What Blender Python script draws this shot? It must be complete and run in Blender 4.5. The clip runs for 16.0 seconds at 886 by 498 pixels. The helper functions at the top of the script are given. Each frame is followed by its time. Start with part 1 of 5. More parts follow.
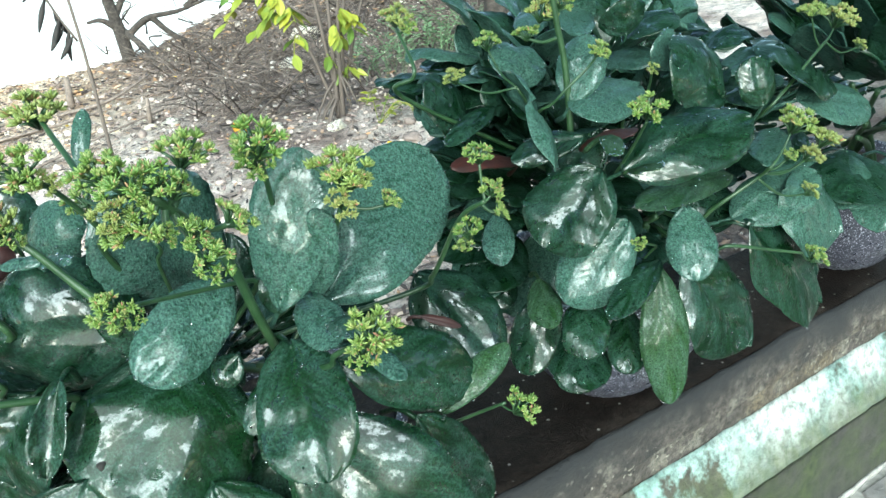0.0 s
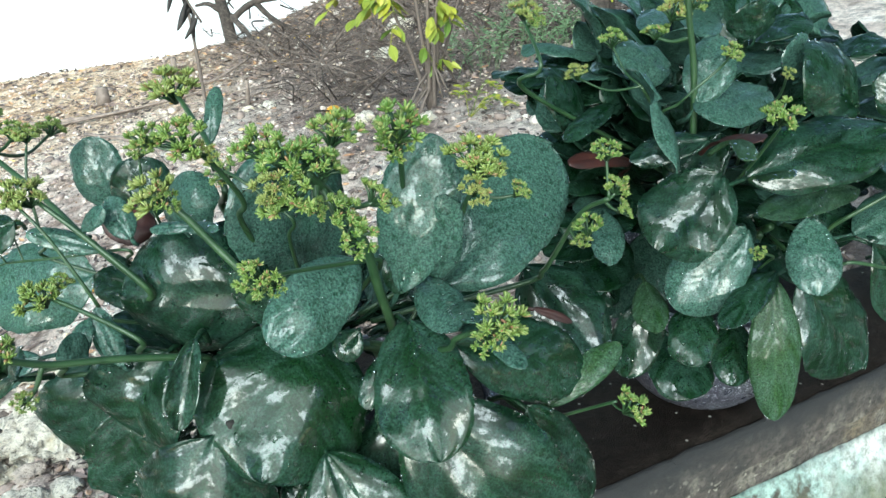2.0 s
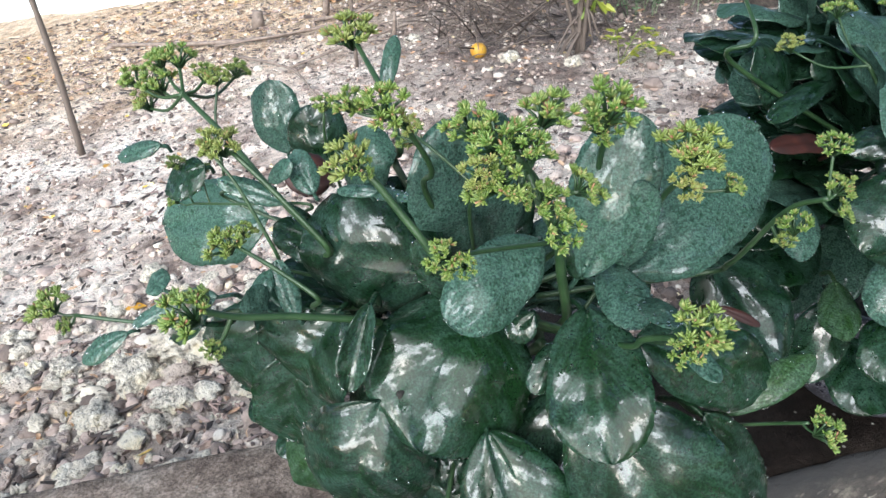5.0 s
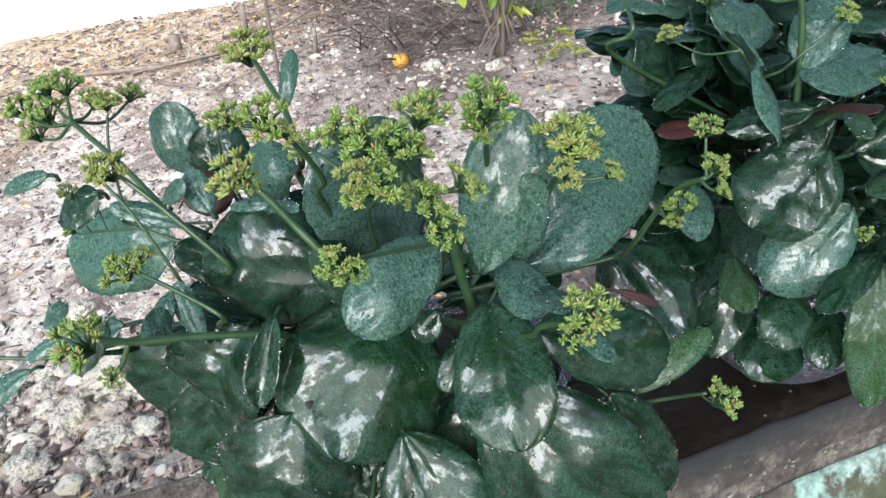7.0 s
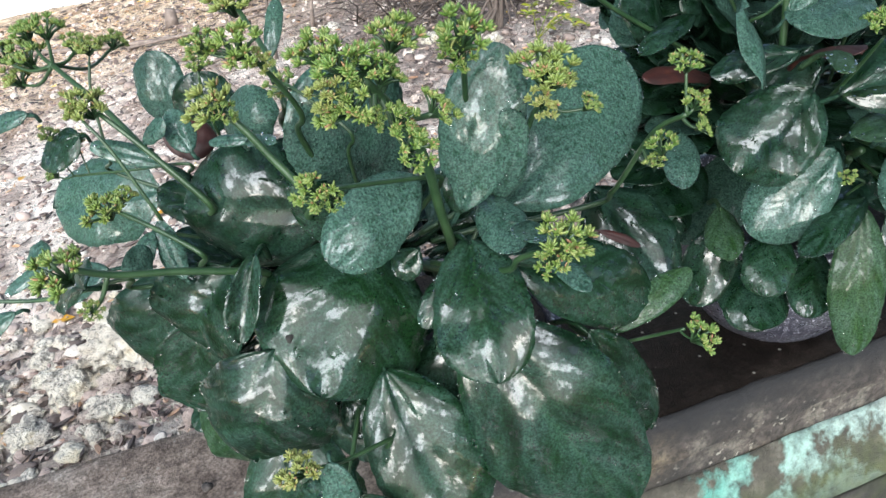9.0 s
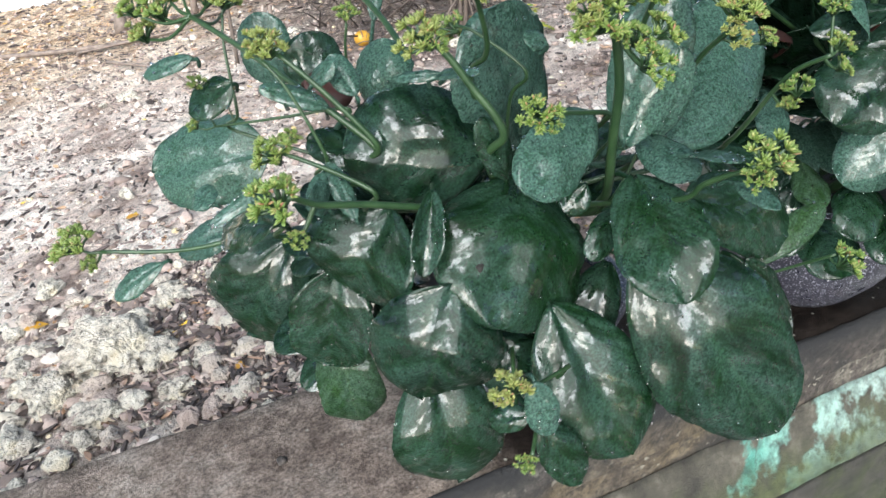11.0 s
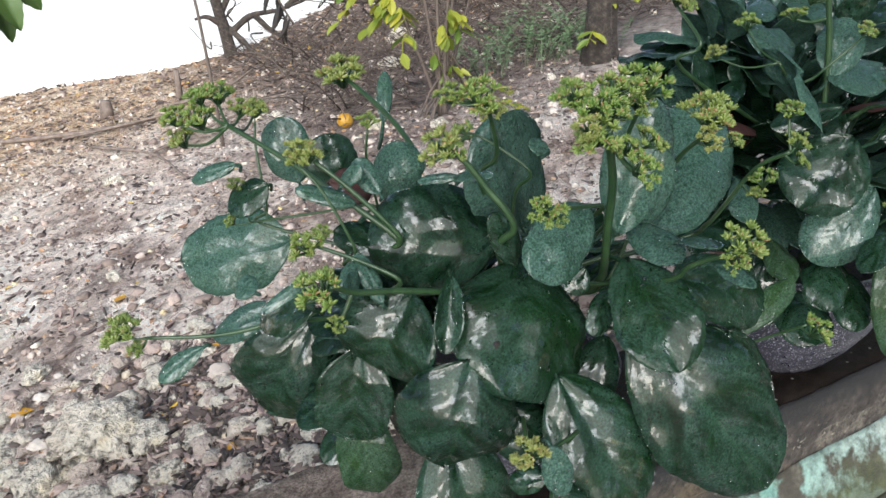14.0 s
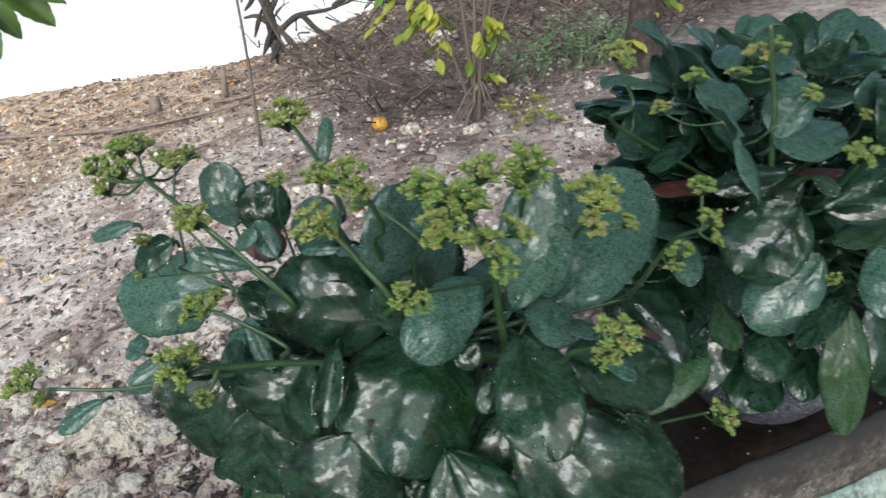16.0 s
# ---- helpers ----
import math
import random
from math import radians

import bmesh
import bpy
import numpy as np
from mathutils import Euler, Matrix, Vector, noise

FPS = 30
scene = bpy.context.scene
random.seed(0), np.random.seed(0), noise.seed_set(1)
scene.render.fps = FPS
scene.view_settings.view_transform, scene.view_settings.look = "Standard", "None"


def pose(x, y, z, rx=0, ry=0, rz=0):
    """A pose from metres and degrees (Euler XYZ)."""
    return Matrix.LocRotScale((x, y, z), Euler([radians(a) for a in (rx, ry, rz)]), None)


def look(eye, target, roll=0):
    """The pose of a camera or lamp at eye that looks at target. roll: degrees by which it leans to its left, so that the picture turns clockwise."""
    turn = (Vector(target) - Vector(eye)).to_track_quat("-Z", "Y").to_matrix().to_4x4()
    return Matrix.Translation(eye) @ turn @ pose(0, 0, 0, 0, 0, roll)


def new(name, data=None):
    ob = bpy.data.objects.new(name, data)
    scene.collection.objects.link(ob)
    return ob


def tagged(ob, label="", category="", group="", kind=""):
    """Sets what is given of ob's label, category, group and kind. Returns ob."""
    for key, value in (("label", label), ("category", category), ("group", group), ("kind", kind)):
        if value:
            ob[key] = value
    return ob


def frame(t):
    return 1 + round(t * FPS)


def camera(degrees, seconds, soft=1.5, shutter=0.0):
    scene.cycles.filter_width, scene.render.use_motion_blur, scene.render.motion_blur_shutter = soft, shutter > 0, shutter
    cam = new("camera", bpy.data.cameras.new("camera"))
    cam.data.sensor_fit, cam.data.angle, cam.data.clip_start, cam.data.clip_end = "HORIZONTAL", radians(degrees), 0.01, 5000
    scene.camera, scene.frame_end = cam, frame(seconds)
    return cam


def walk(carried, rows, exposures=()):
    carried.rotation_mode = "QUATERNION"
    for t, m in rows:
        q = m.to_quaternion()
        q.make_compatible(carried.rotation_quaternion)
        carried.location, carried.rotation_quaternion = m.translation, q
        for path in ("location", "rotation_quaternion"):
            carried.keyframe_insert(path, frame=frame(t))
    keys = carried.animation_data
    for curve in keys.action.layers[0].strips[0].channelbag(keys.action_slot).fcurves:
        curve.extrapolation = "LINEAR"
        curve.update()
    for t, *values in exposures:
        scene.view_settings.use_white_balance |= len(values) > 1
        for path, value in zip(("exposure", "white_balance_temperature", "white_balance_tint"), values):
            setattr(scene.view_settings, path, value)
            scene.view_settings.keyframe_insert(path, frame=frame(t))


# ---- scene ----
cam = camera(62.9, 16.0, shutter=0.25)
ROWS = [
    (0.0, -0.0107, -0.0254, 1.4829, 65.09, 3.86, -33.65),
    (0.5, -0.0162, -0.0230, 1.4828, 64.83, 3.41, -32.62),
    (1.0, -0.0311, -0.0180, 1.4845, 65.22, 2.80, -29.06),
    (1.5, -0.0381, -0.0160, 1.4850, 65.57, 2.66, -26.75),
    (2.0, -0.0424, -0.0152, 1.4836, 65.12, 2.58, -26.48),
    (2.5, -0.0439, -0.0168, 1.4836, 64.69, 2.81, -26.36),
    (3.0, -0.0462, -0.0146, 1.4831, 63.37, 2.91, -24.37),
    (3.5, -0.0475, 0.0065, 1.4860, 60.01, 2.16, -21.08),
    (4.0, -0.0659, 0.0296, 1.4944, 59.38, 1.91, -14.84),
    (4.2, -0.0711, 0.0311, 1.4946, 60.11, 2.19, -14.78),
    (6.3, -0.0538, 0.0248, 1.5044, 61.45, 2.15, -18.01),
    (6.5, -0.0507, 0.0227, 1.5030, 61.68, 3.15, -18.95),
    (7.0, -0.0429, 0.0146, 1.4955, 61.29, 3.86, -21.58),
    (7.5, -0.0427, 0.0075, 1.4846, 60.35, 3.89, -21.24),
    (8.0, -0.0353, -0.0038, 1.4770, 59.05, 4.58, -22.63),
    (8.2, -0.0336, -0.0050, 1.4755, 59.01, 4.61, -22.30),
    (10.3, -0.0970, 0.0217, 1.4566, 61.12, 2.55, -22.23),
    (10.5, -0.1259, 0.0315, 1.4530, 61.01, 2.75, -23.38),
    (11.0, -0.2005, 0.0230, 1.4432, 60.19, 2.75, -26.00),
    (11.5, -0.2689, 0.0000, 1.4392, 62.17, 2.61, -29.38),
    (12.0, -0.3165, -0.0236, 1.4346, 64.63, 3.29, -34.06),
    (12.5, -0.3496, -0.0345, 1.4293, 64.09, 4.97, -36.58),
    (13.0, -0.3301, -0.0355, 1.4505, 66.24, 5.08, -35.36),
    (13.5, -0.2861, -0.0194, 1.4639, 64.63, 3.93, -30.51),
    (14.0, -0.2493, -0.0126, 1.4808, 65.91, 3.15, -28.04),
    (14.5, -0.2095, 0.0024, 1.4928, 65.40, 2.13, -26.95),
    (15.0, -0.1959, 0.0366, 1.5079, 62.71, 0.67, -23.25),
    (15.5, -0.1741, 0.0297, 1.5212, 64.28, 1.63, -21.12),
    (16.0, -0.1207, -0.0383, 1.5231, 65.94, 2.75, -23.69),
]
walk(cam, [(t, pose(x, y, z, rx, ry, rz)) for t, x, y, z, rx, ry, rz in ROWS],
     exposures=[(0.0, 2.0, 6550, -9.0), (1.5, 1.85, 6550, -8.0), (2.5, 1.58, 6700, -1.0), (3.5, 1.62, 6850, 8.0), (8.0, 1.66, 6800, 8.0), (11.0, 1.65, 7000, 8.0), (12.5, 1.5, 7050, 9.0), (13.5, 1.28, 7100, 10.0), (14.5, 1.2, 7100, 10.0), (16.0, 1.05, 7050, 8.0)])

# ---- light ----
world = bpy.data.worlds.new("overcast_sky")
scene.world = world
world.use_nodes = True
wn = world.node_tree
sky = wn.nodes.new("ShaderNodeTexSky")
sky.sky_type = "NISHITA"
sky.sun_disc = False
sky.sun_elevation, sky.sun_rotation = radians(30), radians(214)
sky.air_density, sky.dust_density, sky.ozone_density = 1.0, 1.6, 1.4
wn.links.new(sky.outputs[0], wn.nodes["Background"].inputs[0])
wn.nodes["Background"].inputs[1].default_value = 0.075
sun_data = bpy.data.lights.new("sun", "SUN")
sun_data.energy, sun_data.angle, sun_data.color = 3.7, radians(74), (0.825, 0.90, 1.0)
sun = new("sun", sun_data)
sun.matrix_world = look((-4.75, -6.85, 6.1), (0.1, 0.4, 1.1))


# ---- small builders ----
def mesh_of(bm, name, smooth=False):
    me = bpy.data.meshes.new(name)
    bm.to_mesh(me)
    bm.free()
    if smooth:
        me.polygons.foreach_set("use_smooth", [True] * len(me.polygons))
    return me


def raw(name, verts, faces, material, smooth=True):
    me = bpy.data.meshes.new(name)
    me.from_pydata([tuple(map(float, v)) for v in verts], [], [tuple(map(int, f)) for f in faces])
    if smooth:
        me.polygons.foreach_set("use_smooth", [True] * len(me.polygons))
    me.materials.append(material)
    me.update()
    return me


def under(name, me, parent=None, label=""):
    ob = new(name, me)
    ob.parent = parent
    return tagged(ob, label)


def part(name, bm, material, parent=None, label="", smooth=False):
    me = mesh_of(bm, name, smooth)
    me.materials.append(material)
    return under(name, me, parent, label)


def thing(name, at, label, category, group=""):
    ob = new(name)
    ob.location = at
    ob.empty_display_size = 0.05
    bpy.context.view_layer.update()
    return tagged(ob, label, category, group)


def hold(ob, parent):
    ob.parent = parent
    ob.matrix_parent_inverse = parent.matrix_world.inverted()
    return ob


def wob(p, k, seed=0.0):
    return noise.noise(Vector((p[0] * k + seed, p[1] * k - seed, p[2] * k + 2 * seed)))


def tube(points, radii, sides=6):
    """Vertices and faces of a round tube along points."""
    pts = [Vector(p) for p in points]
    vs, fs = [], []
    for i, p in enumerate(pts):
        d = (pts[min(i + 1, len(pts) - 1)] - pts[max(i - 1, 0)]).normalized()
        a = d.orthogonal().normalized() if i == 0 else (last - d * last.dot(d)).normalized()
        last = a
        b = d.cross(a)
        for k in range(sides):
            w = 2 * math.pi * k / sides
            vs.append(p + (a * math.cos(w) + b * math.sin(w)) * radii[i])
        if i:
            o = (i - 1) * sides
            for k in range(sides):
                j = (k + 1) % sides
                fs.append((o + k, o + j, o + sides + j, o + sides + k))
    fs.append(tuple(range(sides - 1, -1, -1)))
    fs.append(tuple(range(len(vs) - sides, len(vs))))
    return vs, fs


def smooth_line(points, steps=6):
    """A rounded line through points."""
    pts = [Vector(p) for p in points]
    pts = [pts[0] * 2 - pts[1]] + pts + [pts[-1] * 2 - pts[-2]]
    out = []
    for i in range(1, len(pts) - 2):
        p0, p1, p2, p3 = pts[i - 1:i + 3]
        for s in range(steps):
            t = s / steps
            out.append(0.5 * (2 * p1 + (p2 - p0) * t + (2 * p0 - 5 * p1 + 4 * p2 - p3) * t * t + (3 * p1 - p0 - 3 * p2 + p3) * t ** 3))
    return out + [pts[-2]]


class Heap:
    """Gathers many small pieces into one mesh."""
    def __init__(self):
        self.v, self.f = [], []

    def add(self, vs, fs):
        o = len(self.v)
        self.v += [tuple(v) for v in vs]
        self.f += [tuple(i + o for i in f) for f in fs]


# ---- materials ----
class Nodes:
    def __init__(self, name, rough=0.6):
        self.m = bpy.data.materials.new(name)
        self.m.use_nodes = True
        self.t = self.m.node_tree
        self.b = self.t.nodes["Principled BSDF"]
        self.b.inputs["Roughness"].default_value = rough
        self.co = self.t.nodes.new("ShaderNodeTexCoord").outputs["Object"]

    def link(self, a, b):
        self.t.links.new(a, b)

    def noise(self, scale, detail=4, rough=0.6, co=None):
        n = self.t.nodes.new("ShaderNodeTexNoise")
        n.inputs["Scale"].default_value, n.inputs["Detail"].default_value, n.inputs["Roughness"].default_value = scale, detail, rough
        self.link(co or self.co, n.inputs["Vector"])
        return n.outputs["Fac"]

    def cells(self, scale, feature="F1", co=None):
        n = self.t.nodes.new("ShaderNodeTexVoronoi")
        n.feature = feature
        n.inputs["Scale"].default_value = scale
        self.link(co or self.co, n.inputs["Vector"])
        return n.outputs["Distance"]

    def ramp(self, fac, *stops):
        n = self.t.nodes.new("ShaderNodeValToRGB")
        e = n.color_ramp.elements
        while len(e) < len(stops):
            e.new(0.5)
        for i, (p, c) in enumerate(stops):
            e[i].position = p
            e[i].color = (*c, 1) if isinstance(c, tuple) else (c, c, c, 1)
        self.link(fac, n.inputs[0])
        return n.outputs[0]

    def mix(self, fac, a, b, how="MIX"):
        n = self.t.nodes.new("ShaderNodeMix")
        n.data_type, n.blend_type = "RGBA", how
        for value, socket in ((fac, n.inputs[0]), (a, n.inputs[6]), (b, n.inputs[7])):
            if isinstance(value, tuple):
                socket.default_value = (*value, 1)
            elif isinstance(value, (int, float)):
                socket.default_value = value
            else:
                self.link(value, socket)
        return n.outputs[2]

    def math(self, how, a, b):
        n = self.t.nodes.new("ShaderNodeMath")
        n.operation = how
        for value, socket in ((a, n.inputs[0]), (b, n.inputs[1])):
            if isinstance(value, (int, float)):
                socket.default_value = value
            else:
                self.link(value, socket)
        return n.outputs[0]

    def island(self):
        return self.t.nodes.new("ShaderNodeNewGeometry").outputs["Random Per Island"]

    def each(self):
        return self.t.nodes.new("ShaderNodeObjectInfo").outputs["Random"]

    def axis(self, k):
        n = self.t.nodes.new("ShaderNodeSeparateXYZ")
        self.link(self.co, n.inputs[0])
        return n.outputs[k]

    def done(self, colour, rough=None, bump=None, strength=0.3, distance=0.005, tone=0.7):
        colour = self.mix(1.0, colour, (tone,) * 3, "MULTIPLY")
        self.link(colour, self.b.inputs["Base Color"])
        if rough is not None:
            self.link(rough, self.b.inputs["Roughness"])
        if bump is not None:
            n = self.t.nodes.new("ShaderNodeBump")
            n.inputs["Strength"].default_value, n.inputs["Distance"].default_value = strength, distance
            self.link(bump, n.inputs["Height"])
            self.link(n.outputs[0], self.b.inputs["Normal"])
        return self.m


def leaf_material(name, dark, light, bloom, amount, water):
    """Fleshy leaf: two greens, a pale waxy bloom with dark drop marks, a wet film in streaks from the midrib."""
    s = Nodes(name, 0.45)
    flat = s.t.nodes.new("ShaderNodeSeparateXYZ")
    s.link(s.t.nodes.new("ShaderNodeTexCoord").outputs["UV"], flat.inputs[0])
    off = s.math("ABSOLUTE", s.math("SUBTRACT", flat.outputs[1], 0.5), 0.0)
    vein = s.t.nodes.new("ShaderNodeCombineXYZ")
    s.link(s.math("SUBTRACT", s.math("MULTIPLY", flat.outputs[0], 5.0), s.math("MULTIPLY", off, 3.6)), vein.inputs[0])
    s.link(s.math("MULTIPLY", flat.outputs[1], 2.2), vein.inputs[1])
    s.link(s.math("MULTIPLY", s.each(), 40.0), vein.inputs[2])
    veins = vein.outputs[0]
    body = s.mix(s.ramp(s.noise(1.3, 4, 0.6, veins), (0.35, 0.0), (0.7, 1.0)), dark, light)
    body = s.mix(s.math("MULTIPLY", s.each(), 0.5), body, (light[0] * 1.35, light[1] * 1.15, light[2] * 0.75))
    body = s.mix(s.ramp(s.noise(32, 4, 0.6), (0.50, 0.0), (0.72, 0.55)), body, (light[0] * 1.5, light[1] * 1.25, light[2] * 0.9))
    rib = s.ramp(off, (0.0, 0.5), (0.035, 0.0))
    body = s.mix(rib, body, (light[0] * 2.2, light[1] * 1.6, light[2] * 1.6))
    rim = s.ramp(off, (0.485, 0.0), (0.5, 0.45))
    body = s.mix(rim, body, (light[0] * 2.4, light[1] * 2.0, light[2] * 1.6))
    marks = s.math("MULTIPLY", s.ramp(s.noise(190, 2, 0.5), (0.34, 0.35), (0.44, 1.0)), s.ramp(s.noise(420, 3, 0.6), (0.34, 0.45), (0.5, 1.0)))
    patch = s.ramp(s.noise(1.1, 4, 0.65, veins), (0.52 - amount * 0.40, 0.0), (0.72 - amount * 0.34, 1.0))
    cover = s.math("MULTIPLY", s.math("MULTIPLY", marks, patch), 0.14 + 0.44 * amount)
    colour = s.mix(cover, body, bloom)
    colour = s.mix(1.0, colour, s.ramp(s.noise(650, 3, 0.6), (0.38, 0.6), (0.62, 1.45)), "MULTIPLY")
    streak = s.math("ADD", s.math("MULTIPLY", s.noise(2.4, 4, 0.6, veins), 0.42), s.math("MULTIPLY", s.noise(60, 6, 0.8), 0.58))
    film = s.ramp(streak, (0.425, 1.0), (0.495, 0.0))
    rough = s.mix(film, (0.58,) * 3, (0.36,) * 3)
    drops = s.ramp(s.cells(210), (0.0, 1.0), (0.3, 0.0))
    bump = s.math("ADD", s.math("MULTIPLY", s.noise(48, 5, 0.6), 0.7), s.math("MULTIPLY", s.math("MULTIPLY", drops, patch), 0.3 + 0.5 * amount))
    bump = s.math("ADD", bump, s.math("ADD", s.math("MULTIPLY", s.noise(170, 3, 0.6), 0.6), s.math("MULTIPLY", s.noise(420, 2, 0.5), 0.35)))
    bump = s.math("ADD", bump, s.math("MULTIPLY", s.noise(1.8, 2, 0.5, veins), 0.3))
    s.link(s.math("ADD", s.math("MULTIPLY", film, 0.78 * water), 0.18 * water), s.b.inputs["Coat Weight"])
    s.link(s.mix(film, (0.18,) * 3, (0.05,) * 3), s.b.inputs["Coat Roughness"])
    s.b.inputs["Coat IOR"].default_value = 1.68
    s.b.inputs["Specular IOR Level"].default_value = 0.05
    return s.done(colour, rough, bump, 0.5, 0.004, 0.8)


WET = leaf_material("wet_dark_green_leaf", (0.0009, 0.0072, 0.0031), (0.0031, 0.0178, 0.0063), (0.050, 0.108, 0.086), 0.34, 1.0)
FROST = leaf_material("waxy_grey_green_leaf", (0.0042, 0.022, 0.0130), (0.0085, 0.036, 0.0220), (0.068, 0.130, 0.110), 0.85, 0.85)
PALE = leaf_material("pale_green_leaf", (0.006, 0.021, 0.008), (0.013, 0.038, 0.014), (0.075, 0.13, 0.10), 0.4, 0.45)
s = Nodes("dead_leaf", 0.6)
DEAD = s.done(s.ramp(s.noise(40, 4), (0.35, (0.03, 0.006, 0.005)), (0.62, (0.085, 0.016, 0.010)), (0.85, (0.22, 0.07, 0.02))), None, s.noise(90), 0.3, 0.002, 0.4)
s = Nodes("clear_water", 0.0)
s.b.inputs["Base Color"].default_value = (1, 1, 1, 1)
s.b.inputs["Transmission Weight"].default_value, s.b.inputs["IOR"].default_value = 1.0, 1.33
WATER = s.m
s = Nodes("dark_speck", 0.9)
SPECK = s.done(s.ramp(s.noise(300, 3), (0.3, (0.006, 0.006, 0.005)), (0.7, (0.02, 0.018, 0.015))))
s = Nodes("fleshy_stalk", 0.42)
STALK = s.done(s.ramp(s.noise(60, 3), (0.35, (0.024, 0.080, 0.026)), (0.7, (0.060, 0.140, 0.052))), None, s.noise(200), 0.15, 0.001, 0.40)
s = Nodes("flower_bud", 0.5)
BUD = s.done(s.mix(s.island(), s.ramp(s.each(), (0.0, (0.060, 0.130, 0.018)), (0.6, (0.105, 0.155, 0.028)), (1.0, (0.18, 0.17, 0.05))), s.ramp(s.island(), (0.0, (0.05, 0.11, 0.02)), (0.7, (0.16, 0.225, 0.055)), (0.97, (0.24, 0.25, 0.085)), (1.0, (0.26, 0.12, 0.07)))), None, s.noise(400), 0.1, 0.0005, 0.85)

s = Nodes("speckled_pot_glaze", 0.33)
fleck = s.ramp(s.noise(420, 1, 0.4), (0.60, 0.0), (0.68, 1.0))
POT = s.done(s.mix(fleck, s.ramp(s.noise(7, 3), (0.3, (0.018, 0.018, 0.028)), (0.7, (0.042, 0.042, 0.064))), (0.55, 0.55, 0.62)), s.ramp(s.noise(60), (0.3, 0.22), (0.7, 0.45)), s.noise(260), 0.15, 0.001)
s = Nodes("potting_soil", 0.9)
SOIL = s.done(s.ramp(s.noise(120, 5), (0.3, (0.012, 0.009, 0.007)), (0.7, (0.05, 0.035, 0.025))), None, s.noise(160, 5), 0.9, 0.01)

# old concrete: brown grey, damp black patches, lichen dots, wet sheen in the middle
s = Nodes("weathered_concrete_top", 0.5)
base = s.ramp(s.noise(9, 6, 0.65), (0.25, (0.13, 0.095, 0.08)), (0.5, (0.31, 0.25, 0.215)), (0.75, (0.50, 0.44, 0.39)))
grit = s.ramp(s.noise(230, 4, 0.7), (0.40, 0.2), (0.58, 1.1))
base = s.mix(0.6, base, grit, "MULTIPLY")
base = s.mix(0.7, base, s.ramp(s.noise(48, 6, 0.75), (0.38, 0.35), (0.58, 1.15)), "MULTIPLY")
wet = s.ramp(s.noise(4.0, 4), (0.44, 0.0), (0.6, 1.0))
# Towards the plants: wet, with their shade put into the near-black colour.
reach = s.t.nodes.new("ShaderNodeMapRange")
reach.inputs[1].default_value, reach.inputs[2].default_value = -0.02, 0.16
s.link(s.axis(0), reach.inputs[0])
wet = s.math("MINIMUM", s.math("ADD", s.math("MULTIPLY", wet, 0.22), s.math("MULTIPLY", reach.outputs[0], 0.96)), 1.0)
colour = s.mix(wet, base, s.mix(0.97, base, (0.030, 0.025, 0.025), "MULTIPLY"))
colour = s.mix(s.ramp(s.cells(38), (0.05, 0.8), (0.11, 0.0)), colour, (0.30, 0.29, 0.26))
s.b.inputs["Specular IOR Level"].default_value = 0.05
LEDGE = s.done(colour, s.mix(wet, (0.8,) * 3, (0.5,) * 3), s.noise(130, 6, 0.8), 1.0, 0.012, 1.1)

s = Nodes("stained_concrete_face", 0.75)
base = s.ramp(s.noise(14, 6, 0.7), (0.30, (0.022, 0.018, 0.016)), (0.5, (0.13, 0.105, 0.09)), (0.68, (0.38, 0.34, 0.28)))
base = s.mix(s.ramp(s.noise(5, 3), (0.5, 0.0), (0.7, 0.7)), base, (0.30, 0.22, 0.12))
base = s.mix(0.85, base, s.ramp(s.noise(70, 6, 0.8), (0.40, 0.15), (0.56, 1.0)), "MULTIPLY")
base = s.mix(s.ramp(s.noise(6, 5, 0.7), (0.50, 0.0), (0.62, 0.85)), base, (0.035, 0.032, 0.030))
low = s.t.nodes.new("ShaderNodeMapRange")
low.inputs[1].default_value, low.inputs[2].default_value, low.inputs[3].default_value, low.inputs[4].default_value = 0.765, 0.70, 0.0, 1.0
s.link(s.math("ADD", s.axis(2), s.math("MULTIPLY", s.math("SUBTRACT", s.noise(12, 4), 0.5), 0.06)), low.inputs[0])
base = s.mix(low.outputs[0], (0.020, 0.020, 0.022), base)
dots = s.math("MULTIPLY", s.ramp(s.noise(75, 3, 0.5), (0.60, 0.0), (0.68, 0.9)), s.math("MULTIPLY", low.outputs[0], s.ramp(s.noise(8, 3), (0.45, 0.0), (0.6, 1.0))))
colour = s.mix(dots, base, (0.50, 0.46, 0.38))
FACE = s.done(colour, None, s.noise(110, 6, 0.78), 1.0, 0.009, 0.8)

s = Nodes("flaking_turquoise_paint", 0.6)
old = s.ramp(s.noise(16, 6, 0.7), (0.3, (0.018, 0.017, 0.014)), (0.55, (0.075, 0.068, 0.052)), (0.75, (0.20, 0.185, 0.15)))
far = s.t.nodes.new("ShaderNodeMapRange")
far.inputs[1].default_value, far.inputs[2].default_value = 0.55, 0.95
s.link(s.axis(0), far.inputs[0])
paint = s.mix(far.outputs[0], s.ramp(s.noise(20, 4), (0.3, (0.045, 0.25, 0.20)), (0.7, (0.20, 0.44, 0.37))), s.ramp(s.noise(9, 5, 0.65), (0.3, (0.12, 0.34, 0.29)), (0.44, (0.36, 0.46, 0.43)), (0.6, (0.60, 0.62, 0.58))))
kept = s.t.nodes.new("ShaderNodeMapRange")
kept.inputs[1].default_value, kept.inputs[2].default_value, kept.inputs[3].default_value, kept.inputs[4].default_value = 0.30, 1.0, -0.16, 0.18
s.link(s.axis(0), kept.inputs[0])
